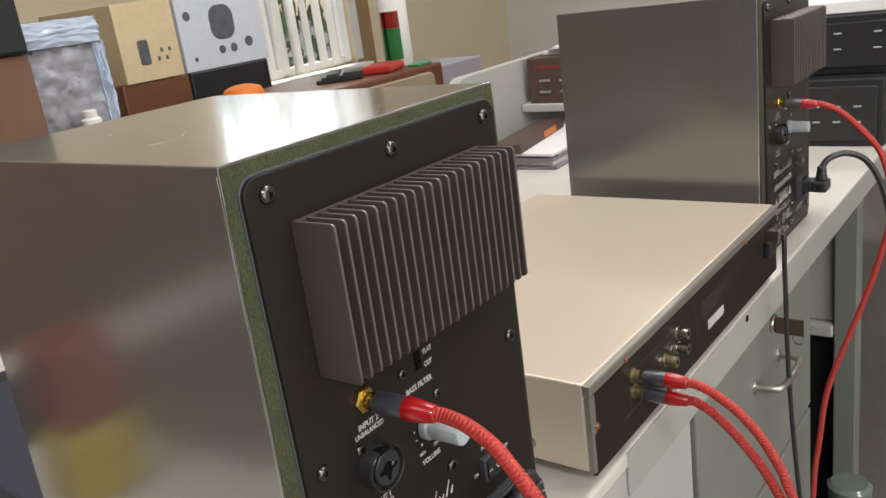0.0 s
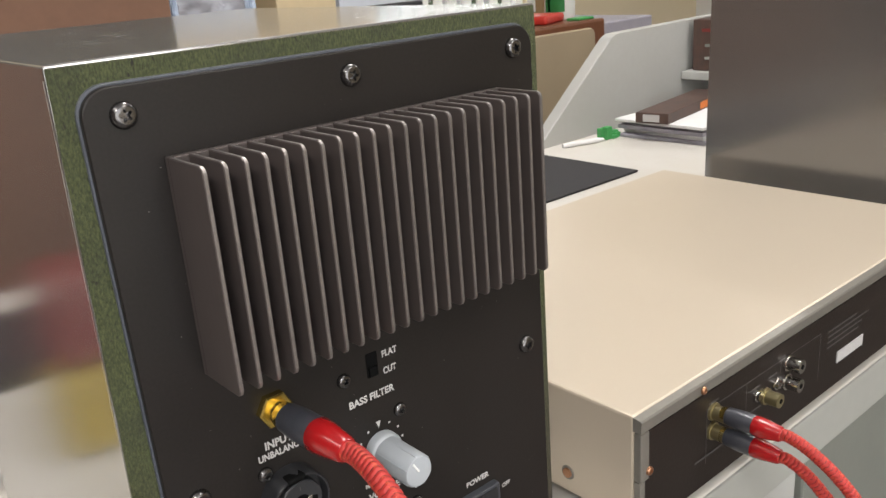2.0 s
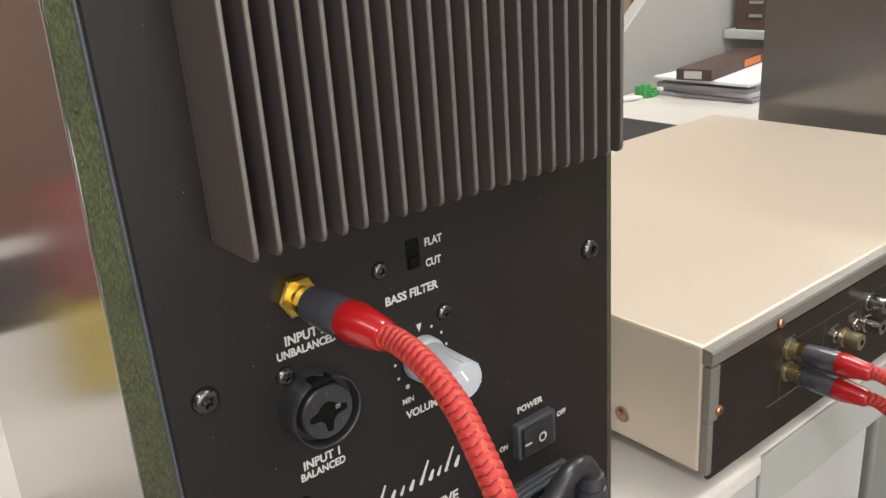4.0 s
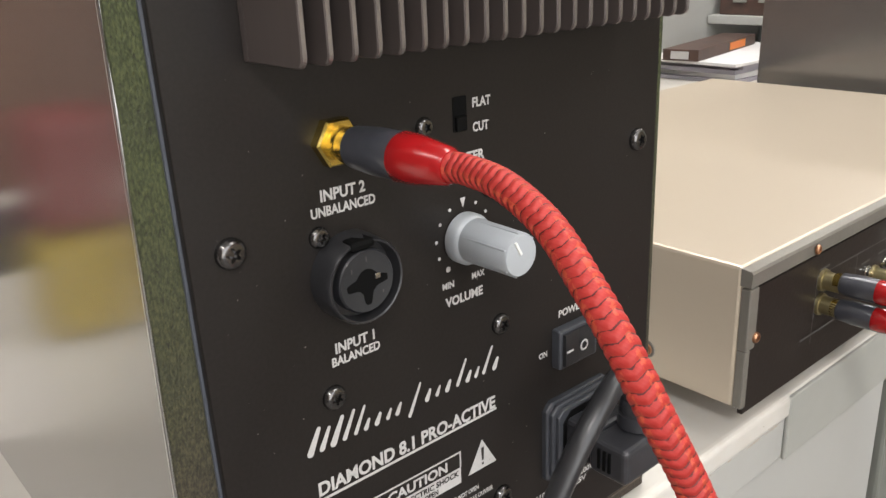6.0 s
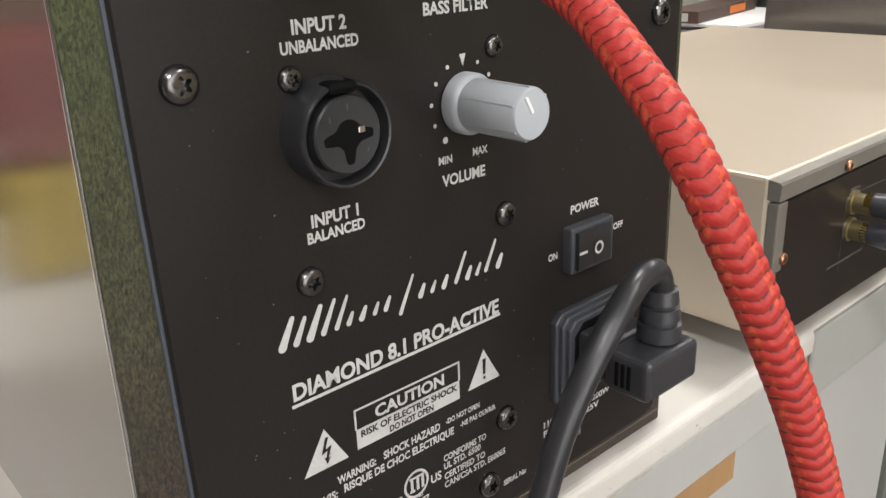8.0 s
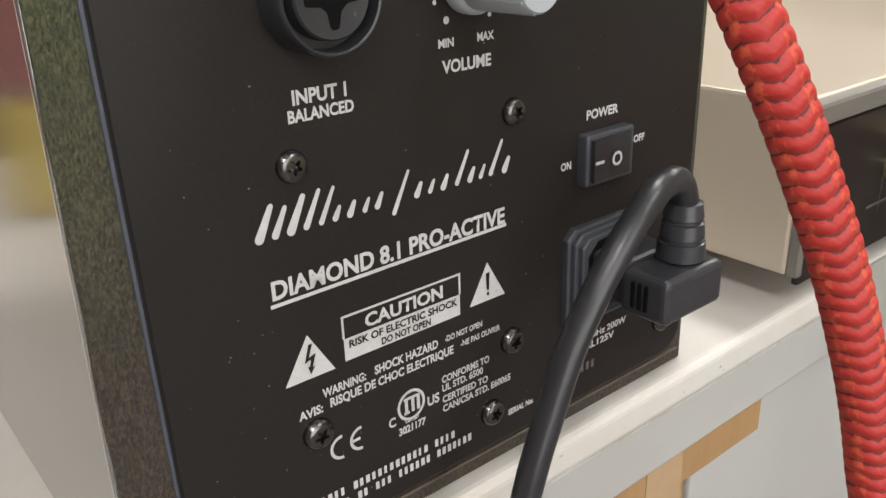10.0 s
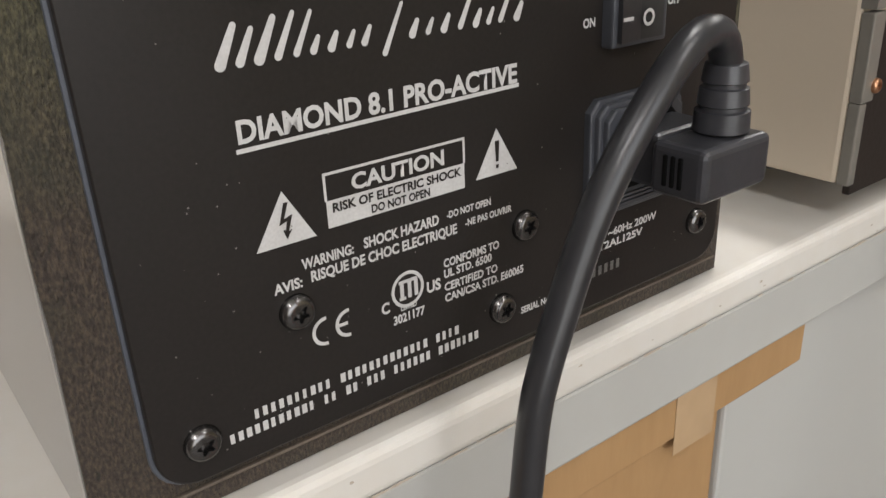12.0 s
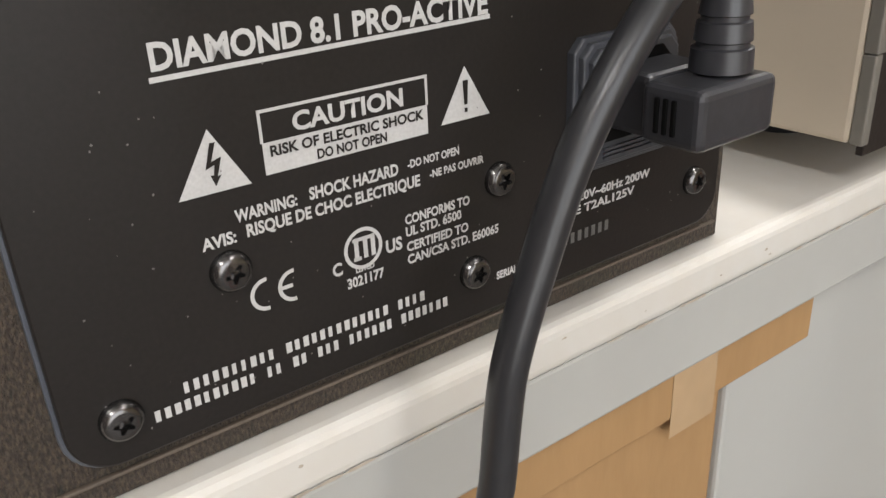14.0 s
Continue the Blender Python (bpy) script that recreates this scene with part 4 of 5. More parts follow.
for i, (z0, z1) in enumerate(((CT - 0.24, CT - 0.042), (CT - 0.46, CT - 0.246), (CT - 0.875, CT - 0.466))):
    dr = part("drawer_front", box(-0.0175, 0.0, 0.457, 0.855, z0, z1, 0.0025), M_STEEL, ped)
    zc = z1 - 0.062
    part("handle", tube([(0.0, 0.627, zc), (0.018, 0.628, zc + 0.0005), (0.026, 0.637, zc + 0.001), (0.028, 0.67, zc + 0.001), (0.026, 0.703, zc + 0.001), (0.018, 0.712, zc), (0.0, 0.713, zc)], 0.0038, 0.003, 14), M_DULL, dr, "bent dull steel handle", True)
    for y in (0.627, 0.713):
        part("handle_foot", lathe([(0.0, 0.0085), (0.0015, 0.008), (0.002, 0.005)], 20, "x", (0, y, zc)), M_DULL, dr, smooth=True)
    if i == 0:
        lk = part("lock", lathe([(0, 0.0115), (0.003, 0.0115), (0.0042, 0.0100), (0.0045, 0.004)], 28, "x", (0, 0.690, CT - 0.0545)), M_CHROME, dr, "round chrome lock", True)
        part("key", box(0.004, 0.034, 0.6892, 0.6912, CT - 0.0665, CT - 0.0465, 0.0008), M_KEY, lk, "small brown key tag")
        rg = ring(0.6902, CT - 0.0705, 0.0055, 0.0068, 0.0)
        for v in rg.verts:
            v.co = Vector((0.028 + (v.co.y - 0.6902), 0.6906 + 0.001 * math.sin(v.co.z * 900), v.co.z))
        bmesh.ops.solidify(rg, geom=rg.faces, thickness=0.001)
        part("key_ring", rg, M_CHROME, lk)
        # raised black disc as the shade of a hole
        part("bolt_hole_shade", lathe([(0.0045, 0.0036), (0.0060, 0.0035)], 18, "x", (0, 0.588, CT - 0.0062)), M_SHADEBLACK, dr)

crt = thing("cardboard_box", (0, 0, 0), "brown cardboard box with clear tape, standing under the counter", "box")
part("carton", box(-0.30, -0.006, -0.42, 0.2095, 0.30, CT - 0.0395, 0.003), M_CARD, crt)
part("flap", box(-0.0045, -0.0018, -0.40, 0.2540, CT - 0.0590, CT - 0.0392, 0.0006), M_CARD, crt)
part("tape", box(-0.0017, -0.0014, 0.176, 0.198, CT - 0.066, CT - 0.0395, 0.0001), M_TAPE, crt, "glossy clear tape")
# added grey cover; the rim is one piece, greyer from y = 0.305
part("rim_cover", box(0.0026, 0.0052, 0.3050, 3.2, CT - 0.0385, CT - 0.0010, 0.0010), M_RIMCOVER, ctr, "thin grey cover added over the rim")
part("end_panel", box(-0.45, -0.0050, 0.2105, 0.4540, 0.02, CT - 0.0392, 0.0015), M_ENDP, ped, "plain pale grey end panel")

# ---- the room ----
WX, EX, SY, NY = -2.70, 2.4, -2.2, 4.45
# unseen south wall, kept dark so the loudspeaker's side reflects less
M_SOUTHWALL = material("dark_unseen_wall", (0.13, 0.10, 0.085), 0.6, 0, 0.6, 30, 0.4, 3, 0.05, (6, 1, 0.6))
tagged(part("floor", box(WX - 0.2, EX + 0.2, SY - 0.2, NY + 0.2, -0.12, 0.0), M_FLOOR), "grey vinyl shop floor", "floor", kind="structure")
tagged(part("ceiling", box(WX - 0.2, EX + 0.2, SY - 0.2, NY + 0.2, ROOF, ROOF + 0.12), M_WHITE), "plain white ceiling", "ceiling", kind="structure")
# unseen wall; its opening is made up to hold the front fill light
bm = bmesh.new()
box(EX, EX + 0.15, SY - 0.15, -1.7, 0, ROOF, 0, bm)
box(EX, EX + 0.15, 0.7, NY + 0.15, 0, ROOF, 0, bm)
box(EX, EX + 0.15, -1.7, 0.7, 2.4, ROOF, 0, bm)
tagged(part("wall_east", bm, M_WALL), "unseen cream wall with a wide opening added for the front light", "wall", kind="structure")
tagged(part("wall_south", box(WX, EX, SY - 0.15, SY, 0, ROOF), M_SOUTHWALL), "unseen wall, dark brown for the loudspeaker's side reflection", "wall", kind="structure")
tagged(part("wall_north", box(WX, EX, NY, NY + 0.15, 0, ROOF), M_WHITE), "plain white painted wall", "wall", kind="structure")
OY0, OY1, OZ0, OZ1 = 2.1, 3.02, 0.93, 2.35
bm = bmesh.new()
box(WX - 0.15, WX, SY - 0.15, OY0, 0, ROOF, 0, bm)
box(WX - 0.15, WX, OY1, NY + 0.15, 0, ROOF, 0, bm)
box(WX - 0.15, WX, OY0, OY1, 0, OZ0, 0, bm)
box(WX - 0.15, WX, OY0, OY1, OZ1, ROOF, 0, bm)
tagged(part("wall_west", bm, M_WALL), "cream painted wall with a wide window opening", "wall", kind="structure")
M_TAN = material("tan_wood", (0.34, 0.22, 0.10), 0.5, 0, 0.5, 40, 0.3, 5, 0.05, (1, 1, 0.15))
M_GLASS = bpy.data.materials.new("window_glass")
M_GLASS.use_nodes = True
gb = M_GLASS.node_tree.nodes["Principled BSDF"]
gb.inputs["Transmission Weight"].default_value, gb.inputs["Roughness"].default_value, gb.inputs["IOR"].default_value = 1.0, 0.0, 1.45
win = thing("window_1", (0, 0, 0), "wide window with vertical blinds in a tan frame", "window", kind="structure")
for nm, b in (("window_frame", (WX - 0.1, WX - 0.04, OY0, OY0 + 0.05, OZ0, OZ1)), ("window_frame", (WX - 0.1, WX - 0.04, OY1 - 0.05, OY1, OZ0, OZ1)), ("window_frame", (WX - 0.1, WX - 0.04, OY0, OY1, OZ1 - 0.05, OZ1)), ("window_frame", (WX - 0.1, WX - 0.04, OY0, OY1, OZ0, OZ0 + 0.04)), ("window_frame", (WX - 0.1, WX - 0.04, 2.54, 2.57, OZ0, OZ1)), ("trim", (WX - 0.01, WX + 0.03, OY1, OY1 + 0.11, OZ0 - 0.05, OZ1 + 0.1)), ("window_sill", (WX - 0.02, WX + 0.09, OY0 - 0.05, OY1 + 0.02, OZ0 - 0.03, OZ0))):
    part(nm, box(*b, 0.004), M_TAN if nm == "trim" else M_WHITE, win)
for y0, y1 in ((OY0 + 0.05, 2.54), (2.57, OY1 - 0.05)):
    g = part("pane", box(WX - 0.074, WX - 0.068, y0, y1, OZ0 + 0.04, OZ1 - 0.05), M_GLASS, win)
    g.visible_shadow = False
M_SLAT = material("white_blind_fabric", (0.72, 0.72, 0.70), 0.7, 0, 0.2, 200, 0.2, 4, 0.05)
# thin fabric lets daylight through
lit = M_SLAT.node_tree.nodes.new("ShaderNodeBsdfTranslucent")
lit.inputs[0].default_value = (0.80, 0.80, 0.77, 1)
both = M_SLAT.node_tree.nodes.new("ShaderNodeMixShader")
both.inputs[0].default_value = 0.62
M_SLAT.node_tree.links.new(M_SLAT.node_tree.nodes["Principled BSDF"].outputs[0], both.inputs[1])
M_SLAT.node_tree.links.new(lit.outputs[0], both.inputs[2])
M_SLAT.node_tree.links.new(both.outputs[0], M_SLAT.node_tree.nodes["Material Output"].inputs[0])
blind = thing("vertical_blind", (0, 0, 0), "white vertical blind with its slats turned half open", "blind")
part("head_rail", box(WX + 0.03, WX + 0.075, OY0 - 0.03, OY1, OZ1 - 0.02, OZ1 + 0.03, 0.004), M_WHITE, blind)
slat0 = None
n_sl = 11
for i in range(n_sl):
    y = OY0 + 0.04 + i * (OY1 - OY0 - 0.08) / (n_sl - 1)
    if slat0 is None:
        bm = box(-0.0008, 0.0008, -0.042, 0.042, OZ0 + 0.02, OZ1 - 0.02)
        slat0 = part("slat", bm, M_SLAT, blind)
        s = slat0
    else:
        s = slat0.copy()
        scene.collection.objects.link(s)
    s.matrix_basis = pose(WX + 0.052, y, 0, 0, 0, 20 + 5 * math.sin(i * 2.3))

# outside: ground and a bank of leaves
M_GROUND = material("outdoor_ground", (0.25, 0.25, 0.22), 0.9, 0, 0.5, 3, 0.4, 0.4)
tagged(part("ground", box(-60, WX - 0.16, -40, 45, -0.5, -0.12), M_GROUND), "pale paved ground outside the window", "ground", kind="structure")
M_LEAF = material("leaf_green", (0.12, 0.20, 0.06), 0.5, 0, 0.6, 8, 0.4, 2, second=(0.07, 0.12, 0.03))
rng = random.Random(11)
V, F = [], []
for i in range(2600):
    c = Vector((-5.2 + rng.gauss(0, 0.5), rng.uniform(-0.5, 6.5), 0))
    c.z = rng.uniform(0.0, 1.6 + 0.7 * math.sin(c.y * 1.7) + 0.3 * math.sin(c.y * 5.1))
    m = Euler((rng.uniform(0, 6), rng.uniform(0, 6), rng.uniform(0, 6))).to_matrix()
    k = len(V)
    s = rng.uniform(0.05, 0.13)
    V += [tuple(c + m @ Vector(p) * s) for p in ((-1, 0, 0), (0, 0.45, 0.1), (1, 0, 0), (0, -0.45, 0.1))]
    F.append((k, k + 1, k + 2, k + 3))
me = bpy.data.meshes.new("hedge")
me.from_pydata(V, [], F)
me.materials.append(M_LEAF)
tagged(new("hedge", me), "leafy green hedge outside the window", "hedge", kind="stuff")

# housings of the added ceiling lamps, all out of view
M_TUBE = material("lamp_diffuser", (0.95, 0.93, 0.88), 0.6, emit=1.5)
for lx, ly, watts in LAMPS:
    lt = thing("ceiling_lamp", (lx, ly, ROOF), "assumed white fluorescent ceiling lamp, out of view", "lamp", "ceiling lamps")
    part("housing", box(-0.64, 0.64, -0.15, 0.15, -0.06, 0.0, 0.006), M_WHITE, lt)
    part("diffuser", box(-0.62, 0.62, -0.14, 0.14, -0.078, -0.0605, 0.006), M_TUBE, lt)

# ---- things on the counter ----
M_MAT = material("black_foam", (0.022, 0.020, 0.022), 0.8, 0, 0.5, 300, 0.3, 10, 0.2)
solid("desk_mat", box(-0.70, -0.500, -0.25, 0.93, 0.0, 0.004, 0.0015), M_MAT, "black foam desk mat lying on the counter", "desk mat", (0, 0, CT))
dv = bmesh.new()
pts = [(0.955, 0.0), (2.6, 0.0), (2.6, 0.185), (1.172, 0.171), (1.158, 0.166), (1.148, 0.158)]
prism(pts, -0.024, 0.0, 0.003, dv)
solid("partition_panel", dv, M_FASCIA, "off-white upright panel with a sloping end, standing on the counter", "partition", (-0.728, 0, CT))
M_DARKBOX = material("dark_printed_card", (0.045, 0.032, 0.028), 0.5, 0, 0.6, 60, 0.4, 14, 0.05, second=(0.10, 0.05, 0.035))
M_ORANGE = material("orange_plastic", (0.75, 0.20, 0.02), 0.45, 0, 0.2, 100, 0.2, 20)
M_GREEN = material("green_plastic", (0.05, 0.30, 0.08), 0.45, 0, 0.2, 100, 0.2, 20)
M_REDP = material("red_plastic", (0.45, 0.03, 0.02), 0.4, 0, 0.2, 100, 0.2, 20)
M_YEL = material("yellow_print", (0.42, 0.30, 0.02), 0.4, 0, 0.2, 100, 0.2, 20)
M_GREYP = material("grey_paper_edges", (0.36, 0.34, 0.38), 0.7, 0, 0.6, 300, 0.4, 20, 0.05, (1, 1, 8))
for i, (dx, dy, w, l, h, m, tn) in enumerate(((0, 0, 0.17, 0.26, 0.006, M_GREYP, 3), (0.004, 0.006, 0.165, 0.25, 0.008, M_PAPER, -2), (-0.004, 0.0, 0.17, 0.255, 0.007, M_GREYP, 1), (0.0, 0.008, 0.16, 0.25, 0.006, M_GREYP, 4), (0.003, 0.0, 0.18, 0.27, 0.005, M_PAPER, -1))):
    z = sum((0.006, 0.008, 0.007, 0.006, 0.005)[:i])
    solid("booklet", box(-w / 2, w / 2, -l / 2, l / 2, 0, h, 0.001), m, "thin pale booklet in a stack on the counter", "booklet", (-0.60 + dx, 1.25 + dy, CT + z), tn, group="stack of booklets")
sb = thing("small_carton", (-0.64, 1.20, CT + 0.032), "small flat dark carton lying on booklets", "box", turn=10)
part("carton", box(-0.01, 0.05, -0.10, 0.15, 0.0, 0.018, 0.001), M_DARKBOX, sb)
part("label", box(0.004, 0.034, -0.1006, -0.1002, 0.003, 0.015), M_PRINT, sb, "white label")
part("band", box(0.0502, 0.0506, 0.03, 0.10, 0.003, 0.015), M_ORANGE, sb, "orange band")
gr = bmesh.new()
for i in range(7):
    a = i * 0.9
    box(-0.006 + 0.010 * math.cos(a), 0.006 + 0.010 * math.cos(a), -0.008 + 0.016 * math.sin(a), 0.008 + 0.016 * math.sin(a), 0.0, 0.006 + 0.0028 * i, 0.002, gr)
solid("green_clip", gr, M_GREEN, "small crumpled green plastic clip on the counter", "clip", (-0.69, 1.10, CT))
cb = bmesh.new()
lathe([(-0.04, 0.0035), (-0.03, 0.0045), (0.03, 0.0045), (0.042, 0.002)], 14, "y", (0, 0, 0.0046), cb)
solid("pen", cb, M_PAPER, "pale pen lying on the counter", "pen", (-0.69, 1.03, CT), -18)

M_WINE = material("dark_red_print", (0.20, 0.024, 0.02), 0.5, 0, 0.2, 100, 0.2, 20)
# shelf rack with a dark component at the end of the counter
shf = thing("desk_shelf", (0, 0, CT), "off-white raised shelf standing on the counter", "shelf")
part("board", box(-0.725, -0.45, 1.37, 2.3, 0.062, 0.078, 0.002), M_FASCIA, shf)
part("side", box(-0.725, -0.40, 2.28, 2.298, 0.0, 0.0615, 0.002), M_FASCIA, shf)
part("side", box(-0.725, -0.60, 1.56, 1.578, 0.0, 0.0615, 0.002), M_FASCIA, shf)
tn = thing("dark_component", (-0.71, 1.385, CT + 0.078), "dark hi-fi component with rows of pale buttons, on the shelf", "hi-fi component")
part("case", box(0, 0.26, 0, 0.42, 0.0, 0.097, 0.002), M_DARKBOX, tn)
for i in range(3):
    for k in range(2):
        part("button", box(0.028 + i * 0.05, 0.056 + i * 0.05, -0.003, 0.002, 0.022 + k * 0.024, 0.028 + k * 0.024, 0.0008), M_CHROME, tn)
part("strip", box(0.02, 0.24, -0.001, 0.001, 0.074, 0.080), M_WINE, tn)
for i in range(4):
    solid("paper_sheet", box(-0.11, 0.11, -0.15, 0.15, 0, 0.006, 0.001), M_PAPER if i % 2 == 0 else M_GREYP, "loose papers stacked on the dark component", "paper", (-0.57 + 0.006 * i, 1.57, CT + 0.1755 + 0.0065 * i), 5 * i - 6, group="loose papers")

# red and yellow packet beside the loudspeaker
fold = solid("folder", box(-0.13, 0.13, -0.06, 0.12, 0, 0.03, 0.003), material("dark_blue_card", (0.03, 0.034, 0.05), 0.6, 0, 0.3, 80, 0.3, 10), "dark blue folder lying on the counter", "folder", (-0.46, 0.08, CT + 0.0041))
M_BROWNCARD = material("dark_brown_card", (0.11, 0.085, 0.07), 0.6, 0, 0.4, 80, 0.4, 10)
pk = thing("packet", (-0.36, -0.10, CT), "red and yellow printed packet standing on the counter", "packet", turn=6)
part("lower", box(-0.03, 0.03, -0.030, 0.034, 0.0, 0.068, 0.012, segs=4), M_YEL, pk, "yellow lower half")
part("upper", box(-0.03, 0.03, -0.028, 0.032, 0.0682, 0.142, 0.012, segs=4), M_WINE, pk, "red upper half")

# unseen sheet, added to darken the reflection in the loudspeaker's side
solid("brown_sheet", box(-0.19, 0.19, -0.26, 0.26, 0, 0.006, 0.002), M_BROWNCARD, "dark brown sheet added out of view, reflected in the loudspeaker's side", "folder", (-0.44, -0.44, CT))
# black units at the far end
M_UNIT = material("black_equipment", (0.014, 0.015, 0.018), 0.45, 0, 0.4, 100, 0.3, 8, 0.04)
for (x0, x1, y0, z0, z1, lab) in ((-0.30, 0.0, 1.32, 0.0, 0.115, "black equipment case with dim buttons"), (-0.30, 0.22, 1.36, 0.116, 0.215, "black rack unit with a row of small lit-looking buttons")):
    u = thing("equipment_unit", (0, 0, CT), lab, "equipment", "stack of equipment")
    part("case", box(x0, x1, y0, y0 + 0.3, z0, z1, 0.003), M_UNIT, u)
    part("front_frame", box(x0 + 0.01, x1 - 0.01, y0 - 0.004, y0 + 0.001, z0 + 0.012, z1 - 0.012, 0.002), M_BLACK, u)
    for k in range(8):
        for r in range(2):
            xx = x0 + 0.03 + k * (x1 - x0 - 0.06) / 7.5
            part("button", box(xx, xx + 0.012, y0 - 0.0055, y0 - 0.003, z0 + 0.042 + r * 0.026, z0 + 0.0445 + r * 0.026, 0.0006), M_KNOB, u)
solid("paper_pad", box(-0.30, 0.18, 1.37, 1.6, 0.0, 0.02, 0.002), M_PAPER, "pale flat pad lying on the equipment", "pad", (0, 0, CT + 0.216))
# grey desk carcass and dark knee-hole beyond the drawers
ZK = CT - 0.27
kn = thing("desk_carcass", (0, 0, 0), "pale grey desk side panels, knee-hole shade put in as black panels", "desk")
part("inner_panel", box(-0.57, -0.045, 1.195, 1.21, ZK, CT - 0.040, 0.003), M_FASCIA, kn, "pale inner panel")
part("rail", box(-0.57, -0.045, 1.175, 1.2135, ZK - 0.022, ZK - 0.0005, 0.003), M_FASCIA, kn)
part("post", box(-0.0445, -0.008, 1.18, 1.215, 0.0, CT - 0.040, 0.003), M_STEEL, kn)
# two black panels added as the shade inside the knee-hole
part("inner_back_shade", box(-0.60, -0.58, 0.86, 1.9, 0.0, CT - 0.04, 0.003), M_UNIT, kn)
part("end_shade", box(-0.57, -0.045, 1.216, 1.23, 0.0, CT - 0.04, 0.003), M_UNIT, kn)
jar = thing("water_bottle", (0.02, 1.0, 0.0), "cloudy clear plastic bottle standing on the floor", "bottle")
M_CLOUD = material("cloudy_plastic", (0.16, 0.18, 0.17), 0.15, 0, 0.2, 30, 0.3, 6, coat=0.4)
part("body", lathe([(0.0, 0.10), (0.02, 0.115), (0.26, 0.115), (0.34, 0.09), (0.39, 0.03), (0.42, 0.028)], 32, "z"), M_CLOUD, jar, smooth=True)
part("cap", lathe([(0.415, 0.032), (0.45, 0.032), (0.455, 0.026)], 24, "z"), M_CLOUD, jar, smooth=True)

# ---- bench under the window and what stands on it ----
bench = thing("work_bench", (0, 0, 0), "long dark wooden bench under the window", "bench")
part("top", box(-2.45, -1.05, -1.75, 2.9, 0.735, 0.765, 0.004), M_WOOD, bench)
for x in (-2.4, -1.12):
    for y in (-1.70, 2.84):
        part("leg", box(x, x + 0.05, y, y + 0.05, 0.0, 0.7345, 0.004), M_WOOD, bench)
BT = 0.765
ws = thing("wooden_loudspeaker", (-1.36, 1.36, BT), "brown veneered loudspeaker with beige cloth grille, on the bench", "loudspeaker")
M_CLOTH = material("beige_grille_cloth", (0.36, 0.28, 0.18), 0.85, 0, 0.5, 500, 0.3, 8, 0.2)
part("case", box(-0.16, 0.20, -0.20, 0.32, 0.0, 0.285, 0.006), M_WOOD, ws)
part("grille", prism(round_rect(-0.18, 0.268, 0.02, 0.268, 0.02), 0.2005, 0.212, 0.006), M_CLOTH, ws, "beige grille cloth")
WT = BT + 0.285
bo = thing("spray_bottle", (-1.29, 1.655, WT), "white plastic bottle with green label and red band", "bottle")
part("body", lathe([(0.0, 0.036), (0.006, 0.040), (0.17, 0.040), (0.20, 0.030), (0.215, 0.016), (0.24, 0.015)], 28, "z"), M_WHITE, bo, smooth=True)
for nm, z0, z1, m in (("label", 0.02, 0.105, M_GREEN), ("band", 0.1055, 0.15, M_REDP)):
    bm = bmesh.new()
    lo = [bm.verts.new((0.0408 * math.cos(radians(a)), 0.0408 * math.sin(radians(a)), z0)) for a in range(-110, -29, 8)]
    hi = [bm.verts.new((v.co.x, v.co.y, z1)) for v in lo]
    for k in range(len(lo) - 1):
        bm.faces.new((lo[k], lo[k + 1], hi[k + 1], hi[k]))
    bmesh.ops.solidify(bm, geom=bm.faces, thickness=0.0006)
    part(nm, bm, m, bo, nm == "label" and "green label" or "red band", True)
tl = bmesh.new()
for i in range(6):
    box(-0.05 + 0.014 * i, -0.03 + 0.02 * i, -0.09, 0.07 - 0.012 * i, 0.0, 0.010 + 0.006 * (i % 3), 0.003, tl)
solid("tool_tray", tl, M_UNIT, "dark tangle of tools lying on the wooden loudspeaker", "tools", (-1.33, 1.44, WT), 40)
solid("red_cloth", box(-0.04, 0.05, -0.05, 0.07, 0, 0.022, 0.008, segs=3), M_REDP, "red folded cloth on the wooden loudspeaker", "cloth", (-1.25, 1.52, WT), 20)
solid("green_tag", box(-0.02, 0.02, -0.03, 0.03, 0, 0.006, 0.002), M_GREEN, "bright green tag on the wooden loudspeaker", "tag", (-1.20, 1.63, WT))
solid("white_carton", box(-0.13, 0.15, -0.10, 0.13, 0, 0.27, 0.004), M_GREYP, "plain white carton on the bench", "box", (-1.34, 1.79, BT))

M_CREAM = material("cream_carton", (0.62, 0.50, 0.31), 0.6, 0, 0.2, 60, 0.25, 6)
M_ICE = material("pale_printed_carton", (0.58, 0.62, 0.68), 0.5, 0, 0.15, 60, 0.2, 6)
M_INK = material("dark_printed_ink", (0.05, 0.055, 0.065), 0.5, 0, 0.4, 60, 0.4, 20, second=(0.15, 0.16, 0.18))
low = thing("dark_cabinet", (-1.80, 1.20, BT), "brown and black cabinet carrying cartons, on the bench", "cabinet")
part("body", box(-0.2, 0.195, -0.22, -0.02, 0.0, 0.355, 0.005), M_WOOD, low)
part("front", box(-0.2, 0.20, -0.0195, 0.25, 0.0, 0.355, 0.005), M_UNIT, low)
LT = BT + 0.355
c1 = thing("cream_carton", (-1.78, 1.075, LT), "cream product carton with a printed picture", "box")
part("carton", box(-0.15, 0.18, -0.08, 0.09, 0.0, 0.19, 0.002), M_CREAM, c1)
part("picture", prism(round_rect(-0.03, 0.0, 0.04, 0.10, 0.006), 0.1803, 0.181), M_INK, c1)
for k in range(4):
    part("print_bar", bar(0.02 + 0.012 * k, 0.05 + 0.02 * (k % 2), 0.028 + 0.012 * k, 0.05 + 0.02 * (k % 2), 0.010, 0.1808), M_INK, c1)
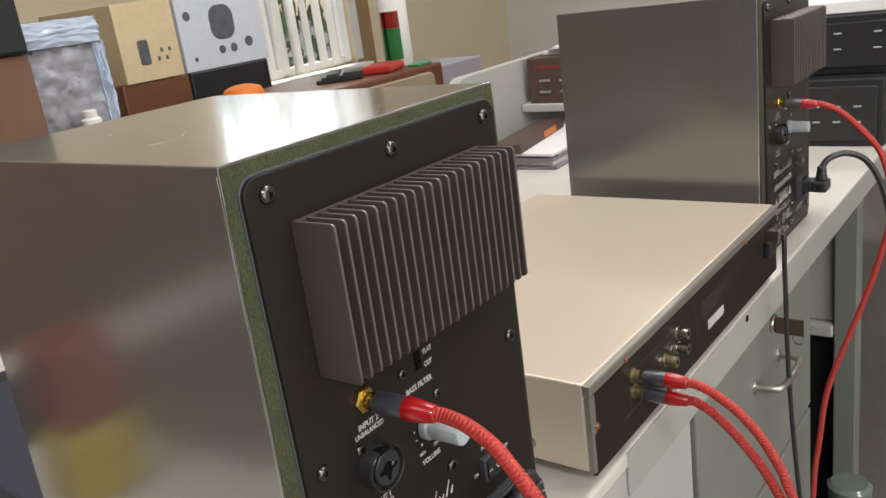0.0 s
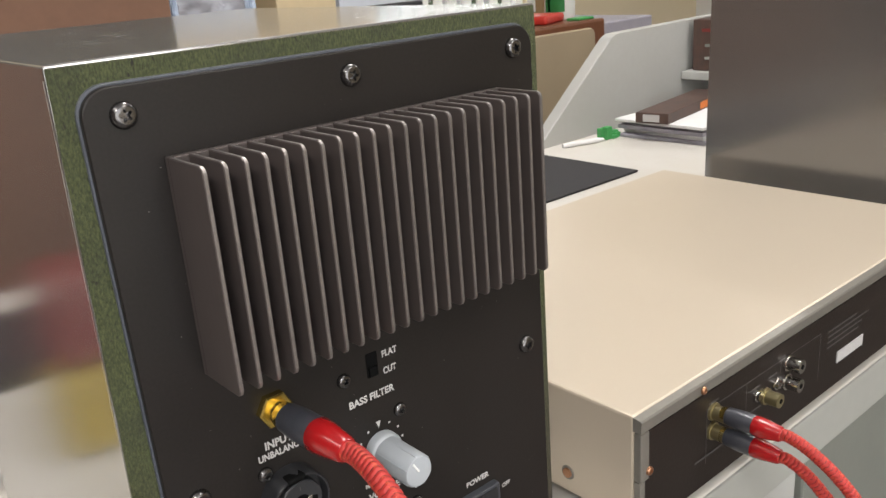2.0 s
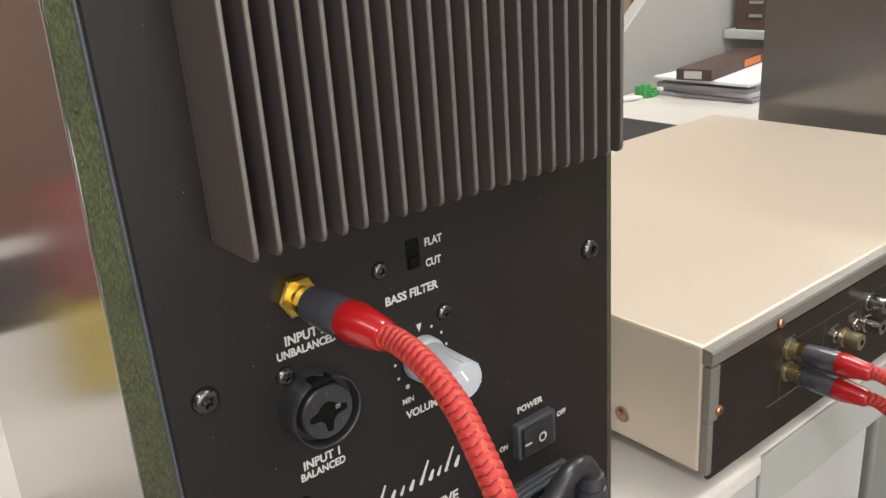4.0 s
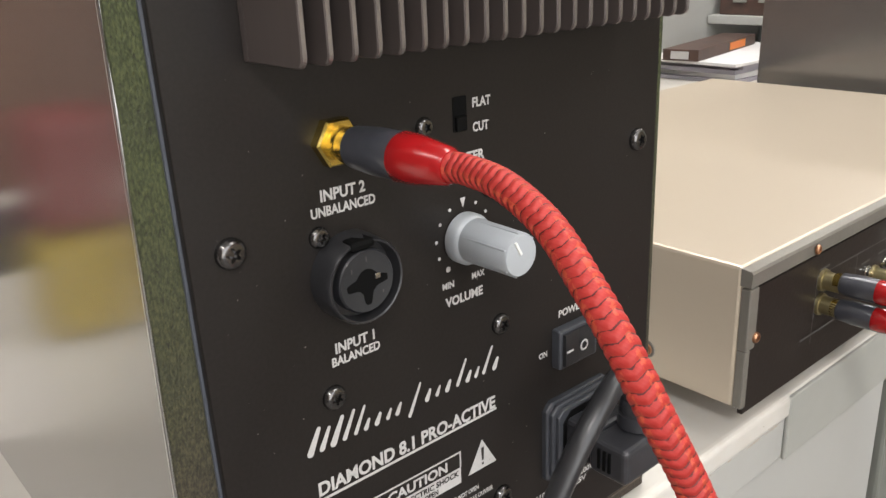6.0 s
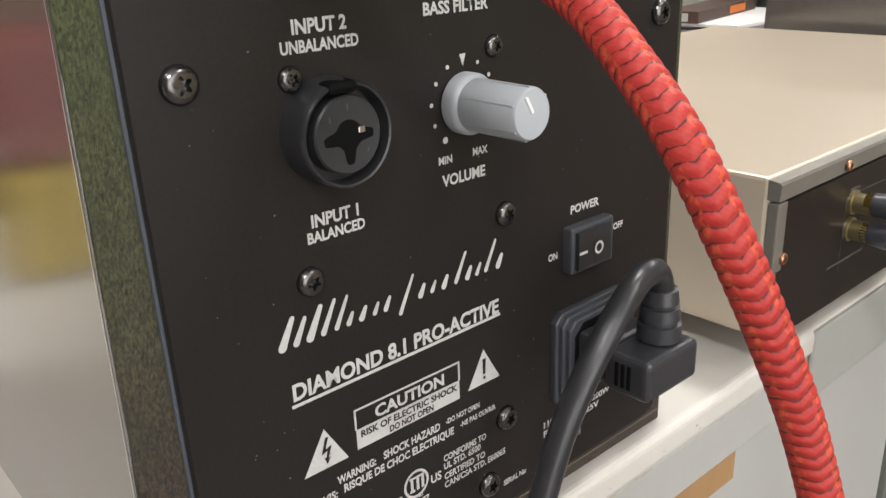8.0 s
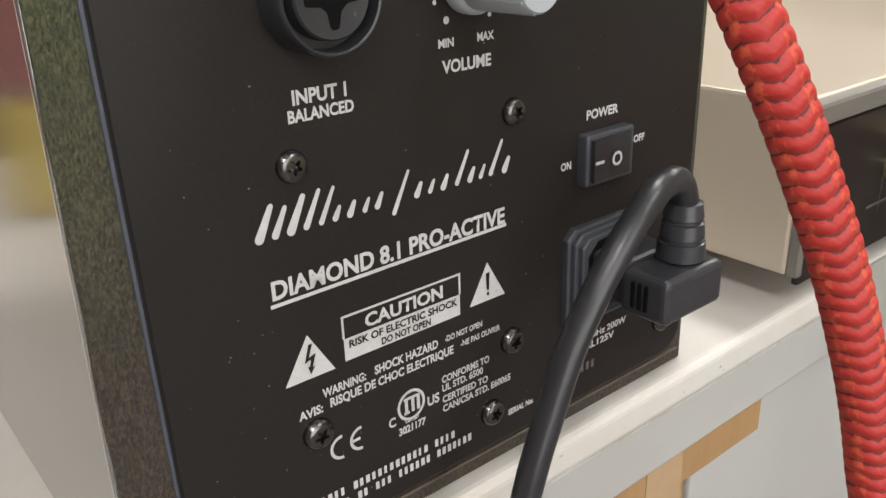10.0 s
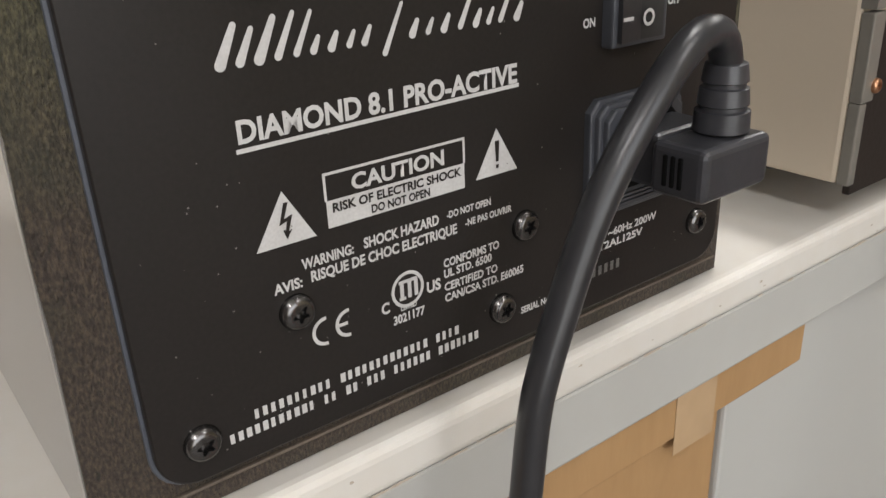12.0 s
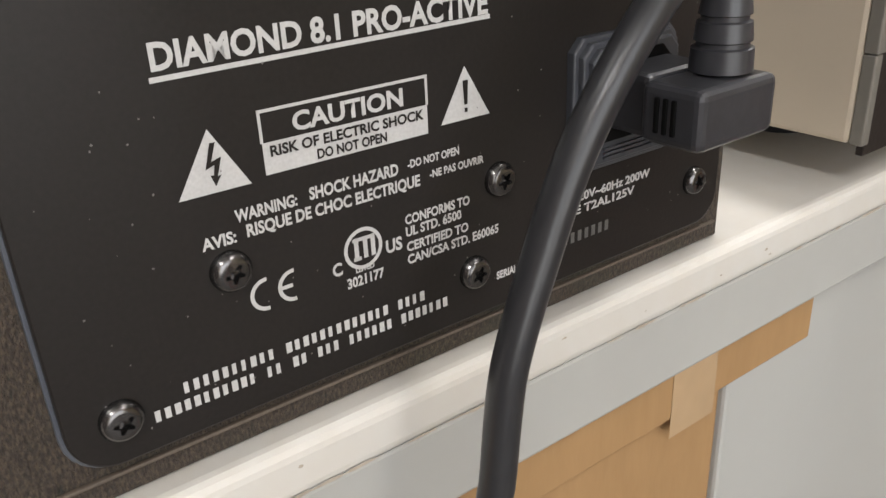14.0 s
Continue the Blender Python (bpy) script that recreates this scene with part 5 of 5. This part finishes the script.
c2 = thing("pale_carton", (-1.78, 1.31, LT), "pale blue-white product carton with a printed round device", "box")
part("carton", box(-0.15, 0.18, -0.135, 0.15, 0.0, 0.19, 0.002), M_ICE, c2)
part("picture", prism(round_rect(-0.035, 0.045, 0.070, 0.160, 0.03), 0.1803, 0.181), M_INK, c2)
for y, z, r in ((-0.105, 0.14, 0.012), (-0.01, 0.045, 0.011), (0.03, 0.045, 0.012), (0.085, 0.055, 0.014), (-0.10, 0.03, 0.006)):
    part("print_spot", poly([(y + r * math.cos(q * math.pi / 8), z + r * math.sin(q * math.pi / 8)) for q in range(16)], 0.1808), M_INK, c2)
M_BAG = material("clear_grey_film", (0.42, 0.43, 0.48), 0.35, 0, 0.9, 22, 0.7, 12, 0.25, (1, 1, 2.5), second=(0.17, 0.165, 0.18), coat=0.3)
M_BLUEFILM = material("pale_blue_film", (0.50, 0.58, 0.70), 0.25, 0, 0.5, 18, 0.5, 8, 0.6, second=(0.36, 0.42, 0.53), coat=0.5)


def crumpled(w, d, h, rough, seed):
    """A soft-cornered packet whose sides are creased."""
    bm = bmesh.new()
    bmesh.ops.create_icosphere(bm, subdivisions=5, radius=1)
    for v in bm.verts:
        c = v.co.copy()
        q = c / max(abs(c.x), abs(c.y), abs(c.z)) * 0.85 + c * 0.15
        o = Vector((seed, 0, 0))
        q *= 1 + rough * (abs(noise.noise(c * 3.0 + o)) - 0.2) + 0.5 * rough * (abs(noise.noise(c * 8 + o)) - 0.2)
        v.co = Vector((q.x * w / 2, q.y * d / 2, h / 2 + q.z * h / 2))
    return bm


bag = thing("plastic_bag", (-1.47, 0.735, BT + 0.2805), "crumpled clear plastic bag of grey parts with pale blue top", "bag", turn=-6)
part("filling", crumpled(0.17, 0.15, 0.195, 0.14, 2.0), M_BAG, bag, "grey parts behind clear film", True)
part("top_fold", crumpled(0.19, 0.185, 0.055, 0.07, 5.0), M_BLUEFILM, bag, "pale blue folded top", True).location = (0, 0, 0.188)
for dy in (-0.082, 0.080):
    part("side_fold", crumpled(0.18, 0.024, 0.195, 0.14, 8.0 + dy), M_BLUEFILM, bag, "shiny white side fold", True).location = (0, dy, 0)
solid("low_cupboard", box(-0.25, 0.25, -0.35, 0.11, 0.0, 0.280, 0.006), M_WOOD, "low dark wooden cupboard on the bench", "cupboard", (-1.45, 0.92, BT))
pr = thing("white_jar", (-1.32, 0.715, BT + 0.2805), "small white plastic jar", "jar")
part("body", lathe([(0, 0.018), (0.003, 0.02), (0.045, 0.02), (0.05, 0.012)], 20, "z"), M_WHITE, pr, smooth=True)
part("cap", lathe([(0.05, 0.014), (0.062, 0.014), (0.064, 0.012)], 20, "z"), M_WHITE, pr, smooth=True)
cl = bmesh.new()
bmesh.ops.create_grid(cl, x_segments=16, y_segments=16, size=0.10)
for v in cl.verts:
    v.co.z = 0.012 + 0.012 * noise.noise(v.co * 22) + 0.008 * noise.noise(v.co * 50)
bmesh.ops.solidify(cl, geom=cl.faces, thickness=0.003)
solid("cloth", cl, M_PAPER, "crumpled pale cloth lying on the cupboard", "cloth", (-1.32, 0.87, BT + 0.282), smooth=True)
orr = bmesh.new()
lathe([(0, 0.05), (0.03, 0.05), (0.045, 0.042), (0.052, 0.02)], 24, "z", (0, 0, 0), orr)
solid("orange_bowl", orr, M_ORANGE, "orange plastic bowl upside down on a carton", "bowl", (-1.31, 1.10, BT + 0.2755), smooth=True)
solid("small_carton_stack", box(-0.10, 0.06, -0.06, 0.055, 0, 0.275, 0.003), M_DARKBOX, "dark carton on the bench", "box", (-1.31, 1.10, BT))
bc = thing("brown_carton", (-1.28, 0.42, BT), "large brown carton with black lid on the bench", "box")
part("carton", box(-0.2, 0.14, -0.95, 0.112, 0.0, 0.47, 0.004), material("red_brown_card", (0.17, 0.085, 0.05), 0.7, 0, 0.3, 60, 0.3, 6), bc)
part("lid", box(-0.21, 0.15, -0.96, 0.110, 0.4705, 0.60, 0.006), M_UNIT, bc)
# second carton out of view, added to turn the side's reflection dark brown
copy_thing(bc, pose(-1.28, -0.66, BT))
